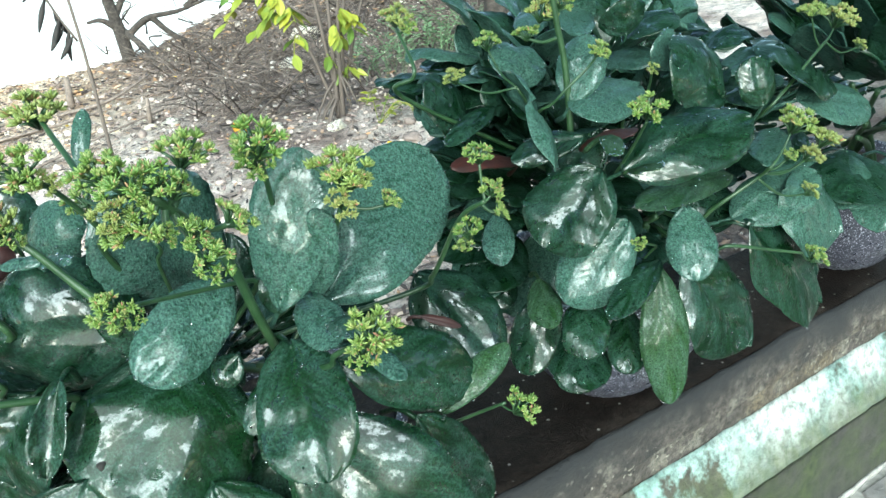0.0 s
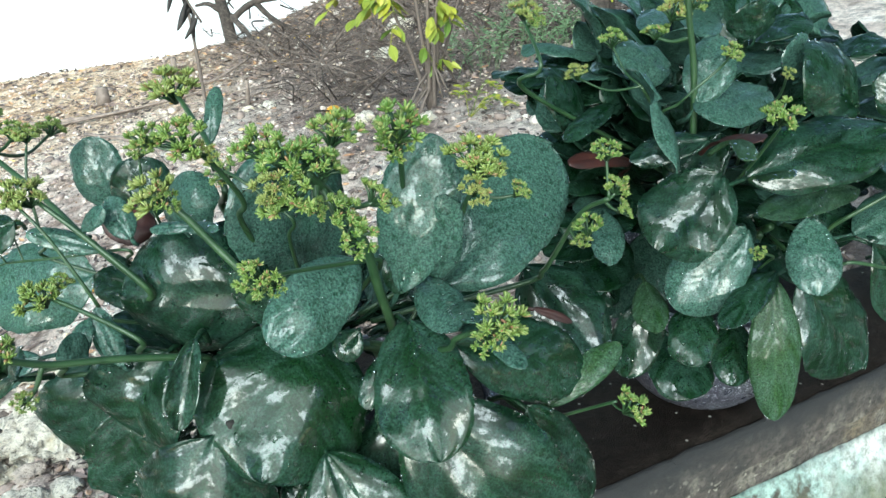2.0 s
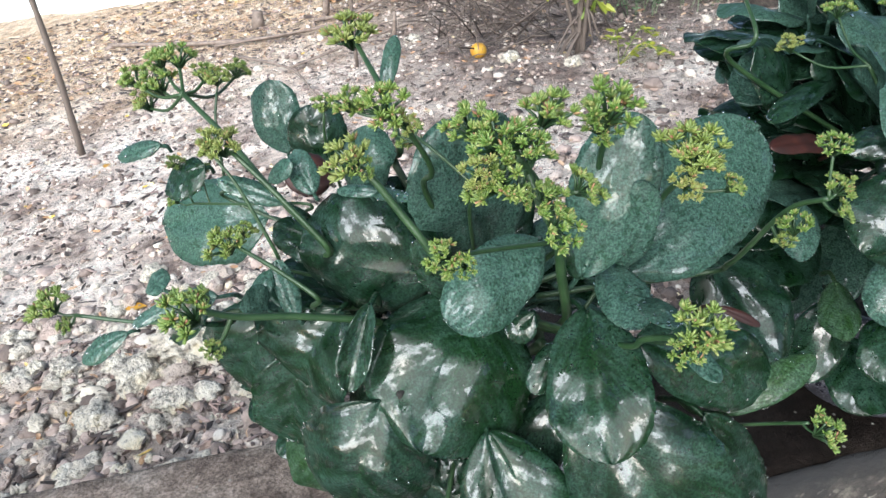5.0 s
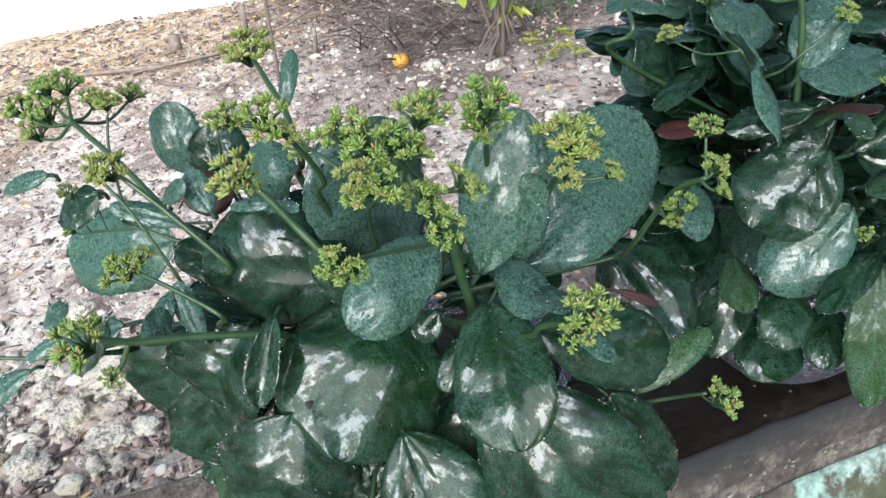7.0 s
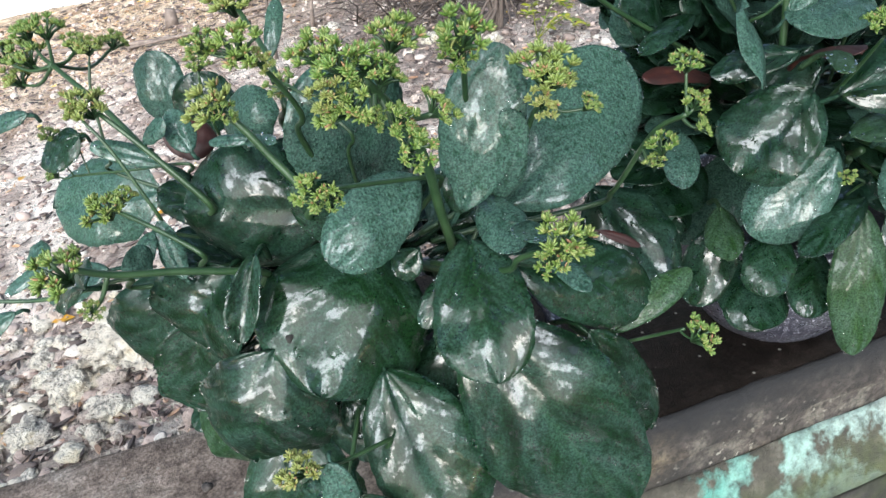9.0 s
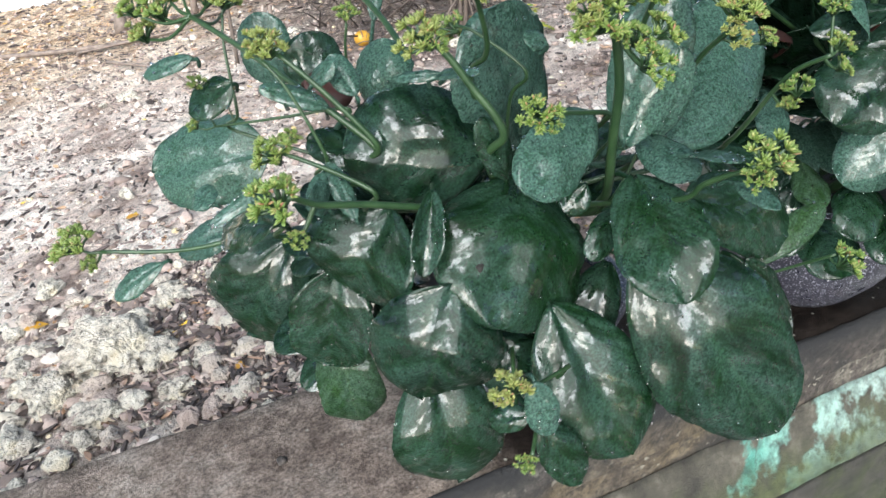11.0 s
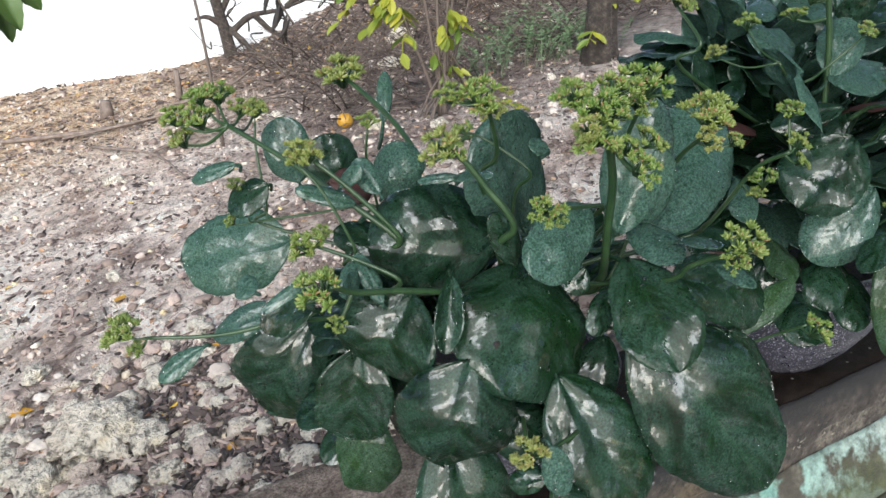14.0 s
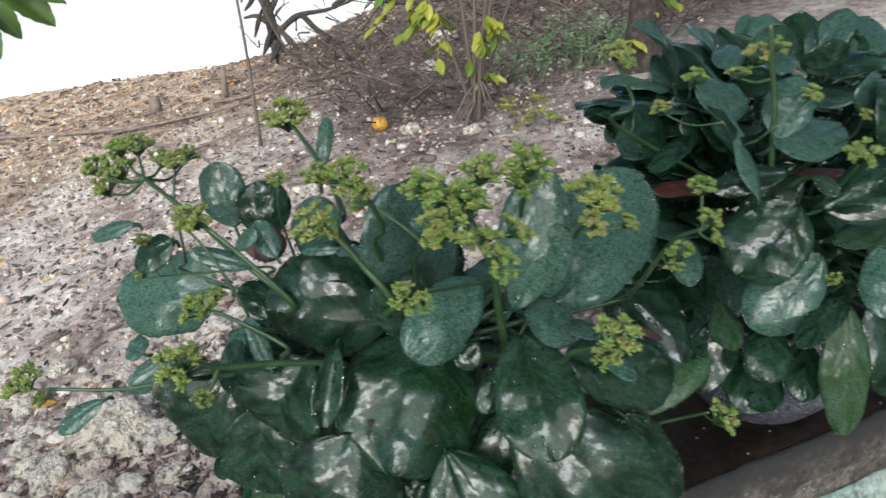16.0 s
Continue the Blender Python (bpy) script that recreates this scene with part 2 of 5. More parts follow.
mask = s.ramp(s.math("ADD", s.noise(9, 5, 0.6), kept.outputs[0]), (0.52, 0.0), (0.58, 1.0))
mossy = s.t.nodes.new("ShaderNodeMapRange")
mossy.inputs[1].default_value, mossy.inputs[2].default_value = 0.605, 0.555
s.link(s.math("ADD", s.axis(2), s.math("MULTIPLY", s.math("SUBTRACT", s.noise(10, 5, 0.7), 0.5), 0.12)), mossy.inputs[0])
paint = s.mix(0.85, paint, s.ramp(s.noise(55, 6, 0.75), (0.36, 0.2), (0.56, 1.0)), "MULTIPLY")
PAINT = s.done(s.mix(s.math("MULTIPLY", mossy.outputs[0], 0.8), s.mix(mask, old, paint), s.ramp(s.noise(50, 5), (0.3, (0.022, 0.032, 0.012)), (0.7, (0.09, 0.11, 0.04)))), s.mix(mask, (0.85,) * 3, (0.5,) * 3), s.math("ADD", s.math("MULTIPLY", mask, 0.4), s.noise(110, 6, 0.78)), 0.9, 0.006, 0.9)

s = Nodes("mossy_concrete", 0.85)
MOSSY = s.done(s.mix(s.ramp(s.noise(7, 5, 0.65), (0.38, 0.0), (0.62, 1.0)), s.ramp(s.noise(40, 5), (0.3, (0.022, 0.021, 0.018)), (0.7, (0.075, 0.07, 0.058))), s.ramp(s.noise(60, 4), (0.3, (0.022, 0.032, 0.012)), (0.7, (0.07, 0.09, 0.03)))), None, s.noise(120, 6, 0.78), 1.0, 0.009, 0.85)

s = Nodes("paving_stone", 0.55)
STONE = s.done(s.mix(s.each(), s.ramp(s.noise(12, 6, 0.65), (0.3, (0.10, 0.10, 0.098)), (0.7, (0.30, 0.29, 0.28))), s.ramp(s.noise(14, 6, 0.65), (0.3, (0.11, 0.100, 0.096)), (0.7, (0.28, 0.26, 0.25)))), None, s.noise(90, 7, 0.75), 0.8, 0.008, 0.85)
s = Nodes("white_grout", 0.8)
GROUT = s.done(s.ramp(s.noise(60, 5), (0.3, (0.22, 0.21, 0.19)), (0.7, (0.42, 0.40, 0.37))), None, s.noise(200, 4), 0.4, 0.002)

s = Nodes("stony_soil", 0.92)
earth = s.ramp(s.noise(2.2, 6, 0.65), (0.35, (0.26, 0.185, 0.155)), (0.47, (0.60, 0.495, 0.435)), (0.60, (0.86, 0.775, 0.70)))
brown = s.ramp(s.noise(1.1, 4, 0.6), (0.46, 0.0), (0.56, 0.85))
zone = s.t.nodes.new("ShaderNodeMapRange")
zone.inputs[1].default_value, zone.inputs[2].default_value = 5.0, 7.2
s.link(s.axis(1), zone.inputs[0])
earth = s.mix(s.math("MULTIPLY", zone.outputs[0], 0.75), earth, s.ramp(s.noise(5, 6, 0.75), (0.32, (0.20, 0.11, 0.06)), (0.50, (0.58, 0.38, 0.21)), (0.66, (0.80, 0.68, 0.52))))
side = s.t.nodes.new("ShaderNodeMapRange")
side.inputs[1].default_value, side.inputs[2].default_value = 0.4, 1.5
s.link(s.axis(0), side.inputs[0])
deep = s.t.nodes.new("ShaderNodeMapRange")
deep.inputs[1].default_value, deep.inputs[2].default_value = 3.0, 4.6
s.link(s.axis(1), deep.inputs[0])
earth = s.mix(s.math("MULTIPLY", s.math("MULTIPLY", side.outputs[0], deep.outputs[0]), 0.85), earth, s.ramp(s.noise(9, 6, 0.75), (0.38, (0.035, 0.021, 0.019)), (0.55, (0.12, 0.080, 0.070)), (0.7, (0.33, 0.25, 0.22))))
crumbs = s.ramp(s.noise(11, 8, 0.88), (0.41, 0.14), (0.53, 1.0))
earth = s.mix(0.72, earth, crumbs, "MULTIPLY")
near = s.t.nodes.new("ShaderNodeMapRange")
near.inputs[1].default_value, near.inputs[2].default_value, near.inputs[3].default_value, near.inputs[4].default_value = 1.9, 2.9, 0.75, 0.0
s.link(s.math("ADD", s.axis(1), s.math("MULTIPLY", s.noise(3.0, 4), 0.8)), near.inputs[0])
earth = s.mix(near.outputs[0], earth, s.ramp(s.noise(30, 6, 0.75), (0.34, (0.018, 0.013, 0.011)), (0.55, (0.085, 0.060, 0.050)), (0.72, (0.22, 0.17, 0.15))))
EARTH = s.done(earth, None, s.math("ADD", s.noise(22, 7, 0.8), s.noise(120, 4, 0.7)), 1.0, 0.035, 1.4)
s = Nodes("pale_road", 0.7)
ROAD = s.done(s.ramp(s.noise(3, 5), (0.3, (0.72, 0.70, 0.66)), (0.7, (0.82, 0.81, 0.78))), None, s.noise(40, 5), 0.3, 0.01, 1.0)
s = Nodes("limestone", 0.85)
pits = s.ramp(s.noise(20, 7, 0.78), (0.38, 0.10), (0.50, 1.0))
ROCK = s.done(s.mix(s.ramp(s.island(), (0.55, 0.0), (0.85, 0.5), (1.0, 0.8)), s.mix(0.9, s.ramp(s.noise(6, 4), (0.3, (0.60, 0.52, 0.43)), (0.55, (0.76, 0.70, 0.60)), (0.8, (0.76, 0.62, 0.38))), pits, "MULTIPLY"), s.mix(s.island(), (0.20, 0.15, 0.13), (0.50, 0.36, 0.32))), None, s.math("ADD", s.noise(22, 7, 0.75), s.noise(90, 4)), 1.0, 0.03, 1.12)
s = Nodes("gravel", 0.85)
GRAVEL = s.done(s.mix(0.5, s.ramp(s.island(), (0.0, (0.09, 0.068, 0.060)), (0.30, (0.23, 0.175, 0.15)), (0.60, (0.42, 0.325, 0.285)), (0.85, (0.50, 0.43, 0.38)), (0.97, (0.58, 0.53, 0.47)), (1.0, (0.62, 0.50, 0.30))), s.ramp(s.noise(45, 5), (0.3, 0.5), (0.6, 1.0)), "MULTIPLY"), None, s.noise(80, 5), 0.6, 0.006, 1.0)
s = Nodes("leaf_litter", 0.75)
LITTER = s.done(s.ramp(s.island(), (0.0, (0.030, 0.020, 0.017)), (0.4, (0.10, 0.068, 0.055)), (0.62, (0.22, 0.155, 0.125)), (0.8, (0.34, 0.19, 0.095)), (0.97, (0.46, 0.37, 0.29)), (1.0, (0.62, 0.40, 0.02))), None, s.noise(120), 0.4, 0.003, 1.1)
s = Nodes("dark_bark", 0.8)
BARK = s.done(s.ramp(s.island(), (0.0, (0.022, 0.017, 0.016)), (0.35, (0.085, 0.064, 0.060)), (0.65, (0.22, 0.165, 0.150)), (0.85, (0.42, 0.30, 0.27)), (0.96, (0.55, 0.44, 0.38)), (1.0, (0.42, 0.22, 0.12))), None, s.noise(150, 5), 0.6, 0.003)
s = Nodes("dry_wood", 0.85)
WOOD = s.done(s.ramp(s.noise(18, 6, 0.7), (0.3, (0.075, 0.055, 0.045)), (0.6, (0.20, 0.155, 0.13)), (0.8, (0.32, 0.27, 0.235))), None, s.noise(70, 6, 0.7), 0.7, 0.006, 1.05)
s = Nodes("dark_twig", 0.8)
TWIG = s.done(s.mix(s.island(), s.ramp(s.noise(30, 4), (0.3, (0.03, 0.02, 0.016)), (0.7, (0.08, 0.058, 0.046))), (0.20, 0.155, 0.13)), None, s.noise(90), 0.4, 0.003)
s = Nodes("rough_tree_bark", 0.9)
TRUNK = s.done(s.ramp(s.noise(24, 7, 0.75), (0.36, (0.022, 0.017, 0.014)), (0.55, (0.085, 0.066, 0.055)), (0.72, (0.22, 0.18, 0.155))), None, s.noise(40, 7, 0.8), 1.0, 0.02)
s = Nodes("yellow_green_leaf", 0.55)
SHRUB = s.done(s.mix(s.island(), (0.09, 0.17, 0.022), (0.36, 0.35, 0.03)), None, s.noise(80), 0.2, 0.002)
s = Nodes("dark_green_leaf", 0.5)
GREEN = s.done(s.mix(s.island(), (0.025, 0.07, 0.02), (0.10, 0.18, 0.035)), None, s.noise(80), 0.2, 0.002)
s = Nodes("grey_green_herb", 0.7)
HERB = s.done(s.mix(s.island(), (0.07, 0.13, 0.05), (0.20, 0.32, 0.16)), None, s.noise(80), 0.2, 0.002)
s = Nodes("shrivelled_leaf", 0.8)
SHRIVEL = s.done(s.ramp(s.noise(50, 4), (0.3, (0.012, 0.010, 0.010)), (0.7, (0.05, 0.04, 0.035))), None, s.noise(90), 0.6, 0.004)
s = Nodes("orange_fruit_skin", 0.45)
FRUIT = s.done(s.ramp(s.noise(14, 4), (0.3, (0.55, 0.24, 0.02)), (0.7, (0.72, 0.42, 0.05))), None, s.noise(150), 0.2, 0.002)


# ---- setting ----
def ease(x, a, b):
    t = min(max((x - a) / (b - a), 0.0), 1.0)
    return t * t * (3 - 2 * t)


def lie(x, y):
    """Height of the soil: it falls away towards the low end of the wall."""
    slope = 0.1766 * (x if abs(x) < 6 else math.copysign(6 + 2 * math.tanh((abs(x) - 6) / 2), x))
    z = slope * ease(y, 0.55, 0.80)
    return z + 0.012 * wob((x, y, 0), 5.0, 3.1) + 0.03 * wob((x, y, 0), 1.1, 7.7) * ease(y, 1.2, 2.5)


def ground_sheet():
    xs = sorted(set([-400, -150, -60, -25, -12, -7] + [round(-5 + 0.1 * i, 3) for i in range(131)] + [9, 12, 25, 60, 150, 400]))
    ys = sorted(set([-400, -150, -40, -10, -3, -1, 0.2, 0.5] + [round(0.7 + 0.1 * i, 3) for i in range(110)] + [12.2, 13, 15, 20, 40, 150, 400]))
    vs = [(x, y, lie(x, y)) for y in ys for x in xs]
    n = len(xs)
    fs = [(j * n + i, j * n + i + 1, (j + 1) * n + i + 1, (j + 1) * n + i) for j in range(len(ys) - 1) for i in range(n - 1)]
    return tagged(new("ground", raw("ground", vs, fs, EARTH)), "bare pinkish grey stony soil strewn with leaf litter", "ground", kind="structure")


ground_sheet()


def road_sheet():
    xs = [-90, -30, -10] + [-6 + 0.4 * i for i in range(36)] + [12, 30, 90]
    vs, fs = [], []
    for i, x in enumerate(xs):
        edge = float(np.interp(x, (-4.0, 1.5, 4.0, 10.0), (13.0, 8.45, 10.5, 14.0))) + 0.18 * wob((x, 0, 0), 0.8, 1.3) + 0.08 * wob((x, 0, 0), 3.0, 4.3)
        for y, up in ((edge, -0.03), (edge + 0.12, 0.055), (edge + 0.6, 0.075), (edge + 20, 0.09), (edge + 45, 0.05)):
            vs.append((x, y, lie(x, 9) - 0.012 * wob((x, 9, 0), 5.0, 3.1) + up))
    for i in range(len(xs) - 1):
        for k in range(4):
            fs.append((i * 5 + k, i * 5 + 5 + k, i * 5 + 6 + k, i * 5 + 1 + k))
    return tagged(new("road", raw("road", vs, fs, ROAD)), "pale sunlit road with a ragged edge", "road", kind="structure")


road_sheet()


def swept(name, profile, material, x0=-2.6, x1=4.2, step=0.025, rough=0.0018, closed=False):
    """A profile of (y, z) carried along the wall, slightly uneven."""
    n = int((x1 - x0) / step) + 1
    vs, fs, m = [], [], len(profile)
    for i in range(n):
        x = x0 + (x1 - x0) * i / (n - 1)
        for y, z in profile:
            k = rough * (0.8 * wob((x, y, z), 9) + 1.1 * wob((x, y, z), 45, 2.0))
            vs.append((x, y + k, z + 0.8 * k + 0.0025 * wob((x, 0, 0), 2.5, 5.0)))
    for i in range(n - 1):
        for k in range(m - 1 if not closed else m):
            a, b = i * m + k, i * m + (k + 1) % m
            fs.append((a, b, b + m, a + m))
    if closed:
        fs += [tuple(range(m)), tuple(range((n - 1) * m + m - 1, (n - 1) * m - 1, -1))]
    me = raw(name, vs, fs, material)
    bm = bmesh.new()
    bm.from_mesh(me)
    bmesh.ops.recalc_face_normals(bm, faces=bm.faces)
    bm.to_mesh(me)
    bm.free()
    return me


def fine(a, b, n):
    return [(a[0] + (b[0] - a[0]) * i / n, a[1] + (b[1] - a[1]) * i / n) for i in range(n)]


wall = tagged(new("planter_wall"), "low old concrete planter wall with flaking turquoise paint and moss", "wall", kind="structure")
top = fine((0.575, 0.7745), (0.825, 0.7755), 10) + [(0.825, 0.7755), (0.834, 0.770), (0.837, 0.755)]
under("coping", swept("coping", top + [(0.836, 0.690), (0.60, 0.690), (0.590, 0.735), (0.5755, 0.770)], LEDGE, closed=True), wall, "grey brown concrete coping, wet, with the plants' shade darkened into its colour")
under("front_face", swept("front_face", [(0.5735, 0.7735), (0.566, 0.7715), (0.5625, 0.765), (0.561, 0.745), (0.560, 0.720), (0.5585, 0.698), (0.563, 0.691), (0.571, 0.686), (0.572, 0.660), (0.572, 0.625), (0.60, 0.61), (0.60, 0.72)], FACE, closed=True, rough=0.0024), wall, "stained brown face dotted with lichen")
under("painted_band", swept("painted_band", fine((0.5700, 0.640), (0.520, 0.548), 5) + [(0.520, 0.548), (0.515, 0.536), (0.530, 0.520), (0.598, 0.600)], PAINT, closed=True, rough=0.002), wall, "sloping band of flaking turquoise and white paint")
under("plinth", swept("plinth", [(0.5135, 0.532), (0.5105, 0.520), (0.510, 0.450), (0.507, 0.443), (0.5065, 0.400), (0.500, 0.372), (0.498, 0.30), (0.62, 0.30), (0.62, 0.52), (0.53, 0.5195)], MOSSY, closed=True, rough=0.002), wall, "dark mossy plinth")
under("core", swept("core", [(0.598, 0.30), (0.832, -0.7), (0.832, 0.688), (0.605, 0.688), (0.621, 0.50)], FACE, closed=True, step=0.2), wall)
s_line = swept("kerb_line", [(0.499, 0.369), (0.494, 0.366), (0.4925, 0.355), (0.50, 0.35)], GROUT, closed=True, rough=0.0025)
under("mortar_line", s_line, wall, "thin white mortar line along the paving")


def paving():
    slab = bmesh.new()
    bmesh.ops.create_cube(slab, size=1)
    for v in slab.verts:
        v.co = (0.8 + v.co.x * 7.0, -1.25 + v.co.y * 3.5, 0.33 + v.co.z * 0.05)
    ob = tagged(new("paving", mesh_of(slab, "paving")), "irregular grey and pinkish stone paving with white joints", "pavement", kind="structure")
    ob.data.materials.append(GROUT)
    rnd = random.Random(5)
    cell, nx, ny = 0.30, 23, 11
    pts = {(i, j): Vector((-2.65 + i * cell + rnd.uniform(-0.09, 0.09), 0.49 - j * cell + (rnd.uniform(-0.09, 0.09) if j else 0.0), 0)) for i in range(nx + 1) for j in range(ny + 1)}
    for i in range(nx):
        for j in range(ny):
            c = [pts[i, j], pts[i, j + 1], pts[i + 1, j + 1], pts[i + 1, j]]
            mid = sum(c, Vector()) / 4
            ring = []
            for k in range(4):
                p, q = c[k], c[(k + 1) % 4]
                for t in (0.12, 0.5, 0.88):
                    r = p.lerp(q, t)
                    ring.append(r + (mid - r).normalized() * (0.005 + 0.004 * rnd.random()))
            bm = bmesh.new()
            tops = [bm.verts.new((*(mid + (r - mid) * 0.96).xy, 0.3605)) for r in ring]
            low = [bm.verts.new((*r.xy, 0.3500)) for r in ring]
            bm.faces.new(tops)
            for k in range(12):
                bm.faces.new((tops[k], low[k], low[(k + 1) % 12], tops[(k + 1) % 12]))
            bmesh.ops.recalc_face_normals(bm, faces=bm.faces)
            part("paving_stone", bm, STONE, ob)


paving()


# ---- pots ----
def pot(at, size, label):
    ob = thing("flower_pot", at, label, "pot", "pots on the wall")
    rings = [(0.0, 0.0), (0.078, 0.0), (0.088, 0.004), (0.098, 0.014), (0.122, 0.045), (0.146, 0.085), (0.160, 0.13), (0.166, 0.18), (0.174, 0.186), (0.176, 0.196), (0.172, 0.204), (0.162, 0.204), (0.157, 0.19), (0.152, 0.15), (0.10, 0.06), (0.0, 0.05)]
    vs, fs, n = [], [], 40
    for r, z in rings:
        for k in range(n):
            w = 2 * math.pi * k / n
            vs.append((size * r * math.cos(w), size * r * math.sin(w), size * z))
    for i in range(len(rings) - 1):
        for k in range(n):
            j = (k + 1) % n
            fs.append((i * n + k, i * n + j, i * n + n + j, i * n + n + k))
    under("bowl", raw("bowl", vs, fs, POT), ob, "speckled blue grey bowl")
    vs, fs = [(0, 0, size * 0.183)], []
    for q, r in enumerate((0.05, 0.10, 0.153)):
        for k in range(n):
            w = 2 * math.pi * k / n
            p = (size * r * math.cos(w), size * r * math.sin(w), size * 0.18)
            vs.append((p[0], p[1], p[2] + (0.006 * wob(p, 40) if q < 2 else 0)))
    fs += [(0, 1 + k, 1 + (k + 1) % n) for k in range(n)]
    for q in range(2):
        fs += [(1 + q * n + k, 1 + q * n + n + k, 1 + q * n + n + (k + 1) % n, 1 + q * n + (k + 1) % n) for k in range(n)]
    under("soil", raw("soil", vs, fs, SOIL), ob, "dark damp potting soil")
    return ob


pot((0.205, 0.700, 0.776), 0.82, "speckled blue grey bowl pot under an overhanging plant on the wall")
pot((0.735, 0.698, 0.776), 1.0, "speckled blue grey bowl pot standing on the blackened wet wall")
pot((1.40, 0.700, 0.776), 1.0, "speckled blue grey bowl pot at the far part of the wall")


# ---- fleshy plants ----
def plant(at, core, label):
    ob = thing("succulent_plant", at, label, "plant", "plants in the pots")
    rnd = random.Random(int(at[0] * 100))
    for i in range(7):
        a = (at[0] + rnd.uniform(-0.05, 0.05), at[1] + rnd.uniform(-0.05, 0.05), at[2] - 0.01)
        c = [core[k] + rnd.uniform(-0.05, 0.05) for k in range(3)]
        m = [(a[k] * 0.5 + c[k] * 0.5) + (0.02 if k == 2 else 0.0) for k in range(3)]
        line = smooth_line([a, m, c], 5)
        vs, fs = tube(line, [0.007 - 0.003 * j / len(line) for j in range(len(line))], 7)
        hold(under("stem", raw("stem", vs, fs, STALK)), ob)
    return {"ob": ob, "core": Vector(core), "n": 0, "drops": Heap()}


ROWS_ALONG, COLS = 44, 12


def bead():
    bm = bmesh.new()
    bmesh.ops.create_icosphere(bm, subdivisions=2, radius=1.0)
    shape = ([tuple(v.co) for v in bm.verts], [tuple(v.index for v in f.verts) for f in bm.faces])
    bm.free()
    return shape


BEAD = bead()


def leaf(home, base, tip, width, normal, arch, cup, material, beads=True):
    """One fleshy spoon-shaped leaf with a scalloped rim, a sunken midrib and a short foot."""
    home["n"] += 1
    seed = home["n"] * 1.37
    b, t = Vector(base), Vector(tip)
    ax = t - b
    length = ax.length
    ax.normalize()
    n = Vector(normal)
    n = (n - ax * n.dot(ax)).normalized()
    side = n.cross(ax)
    vs, fs = [], []
    b -= ax * length * 0.03
    length *= 1.04
    thick = 0.0011 + 0.006 * width
    wave = 0.03 + 0.07 * abs(wob((seed, 4, 0), 1.0))
    teeth = min(max(round(length / 0.0085), 4), 9)
    twist = 0.25 * wob((seed, 0, 0), 1.0)
    up_rows, low_rows, flat = [], [], []
    for i in range(ROWS_ALONG + 1):
        q = i / ROWS_ALONG
        s = 1 - (1 - q) ** 1.5
        if s < 0.54:
            half = max(1 - ((0.54 - s) / 0.55) ** 2.3, 0.0) ** 0.72
        else:
            half = max(1 - ((s - 0.54) / 0.46) ** 2.3, 0.0) ** 0.52
        half = max(half, 0.09 * (1 - s), 0.02) * width * 0.5
        half *= 1 + 0.12 * wob((seed, s * 2.2, 1), 1.0)
        scallop = 1 + 0.03 * ease(s, 0.25, 0.45) * (abs(math.sin(math.pi * teeth * s * 1.15)) - 0.6)
        for k in range(COLS + 1):
            v = 2 * k / COLS - 1
            skew = 1 + 0.08 * wob((seed, s * 3, v), 1.2, 9)
            lat = half * v * (scallop if abs(v) > 0.9 else 1) * skew
            rise = arch * length * 4 * s * (1 - s)
            rise += cup * width * v * v * (half / (0.5 * width))
            rise += wave * width * (abs(v) ** 1.5) * math.sin(6.5 * s + seed * 3 + (2.1 if v > 0 else 0.0))
            rise += 0.45 * wave * width * (abs(v) ** 3) * math.sin(17.0 * s + seed * 5 + (1.3 if v > 0 else 0.0))
            rise -= 0.06 * width * math.exp(-(v / 0.16) ** 2) * (1 - 0.7 * s)
            rise += 0.05 * width * wob((s * 2.6, v * 1.3, seed), 1.0) + 0.016 * width * wob((s * 7.0, v * 3.5, seed), 1.0)
            rise += twist * lat * (s - 0.4)
            p = b + ax * (length * s) + side * lat + n * rise
            up_rows.append(p)
            flat.append((s, 0.5 + 0.5 * v))
            low_rows.append(p - n * thick * (1 - 0.75 * abs(v) ** 4))
    m = COLS + 1
    count = len(up_rows)
    if beads and length > 0.04 and material is not DEAD:
        pick = random.Random(home["n"])
        for j in range(int(10 + 130 * length)):
            i = pick.randrange(5, ROWS_ALONG)
            k = pick.choice((0, COLS)) if j % 3 else pick.randrange(1, COLS)
            r = pick.uniform(0.0005, 0.0012) * (1.25 if pick.random() < 0.15 else 1)
            w = pick.random()
            at = up_rows[i * m + k] * w + up_rows[(i - 1) * m + k] * (1 - w) + n * r * 0.2
            home["drops"].add([at + side * (x * r) + ax * (y * r) + n * (max(z, -0.25) * r * 0.75) for x, y, z in BEAD[0]], BEAD[1])
    vs = up_rows + low_rows
    for i in range(ROWS_ALONG):
        for k in range(COLS):
            a = i * m + k
            fs.append((a, a + 1, a + m + 1, a + m))
            fs.append((count + a, count + a + m, count + a + m + 1, count + a + 1))
        for k in (0, COLS):
            a = i * m + k
            fs.append((a, a + m, count + a + m, count + a) if k == 0 else (a, count + a, count + a + m, a + m))
    for k in range(COLS):
        a = ROWS_ALONG * m + k
        fs.append((a, a + 1, count + a + 1, count + a))
        fs.append((k, count + k, count + k + 1, k + 1))
    to_core = (home["core"] - b).normalized()
    reach = 0.045 if length > 0.05 else 0.015
    foot = b + (to_core * 0.35 + Vector((0, 0.7, -0.35))).normalized() * reach
    knee = b * 0.6 + foot * 0.4 - ax * reach * 0.15
    line = smooth_line([foot, knee, b + ax * length * 0.06 - n * thick], 4)
    tv, tf = tube(line, [0.0026 - 0.0008 * j / len(line) for j in range(len(line))] if length > 0.05 else [0.0016] * len(line), 6)
    o = len(vs)
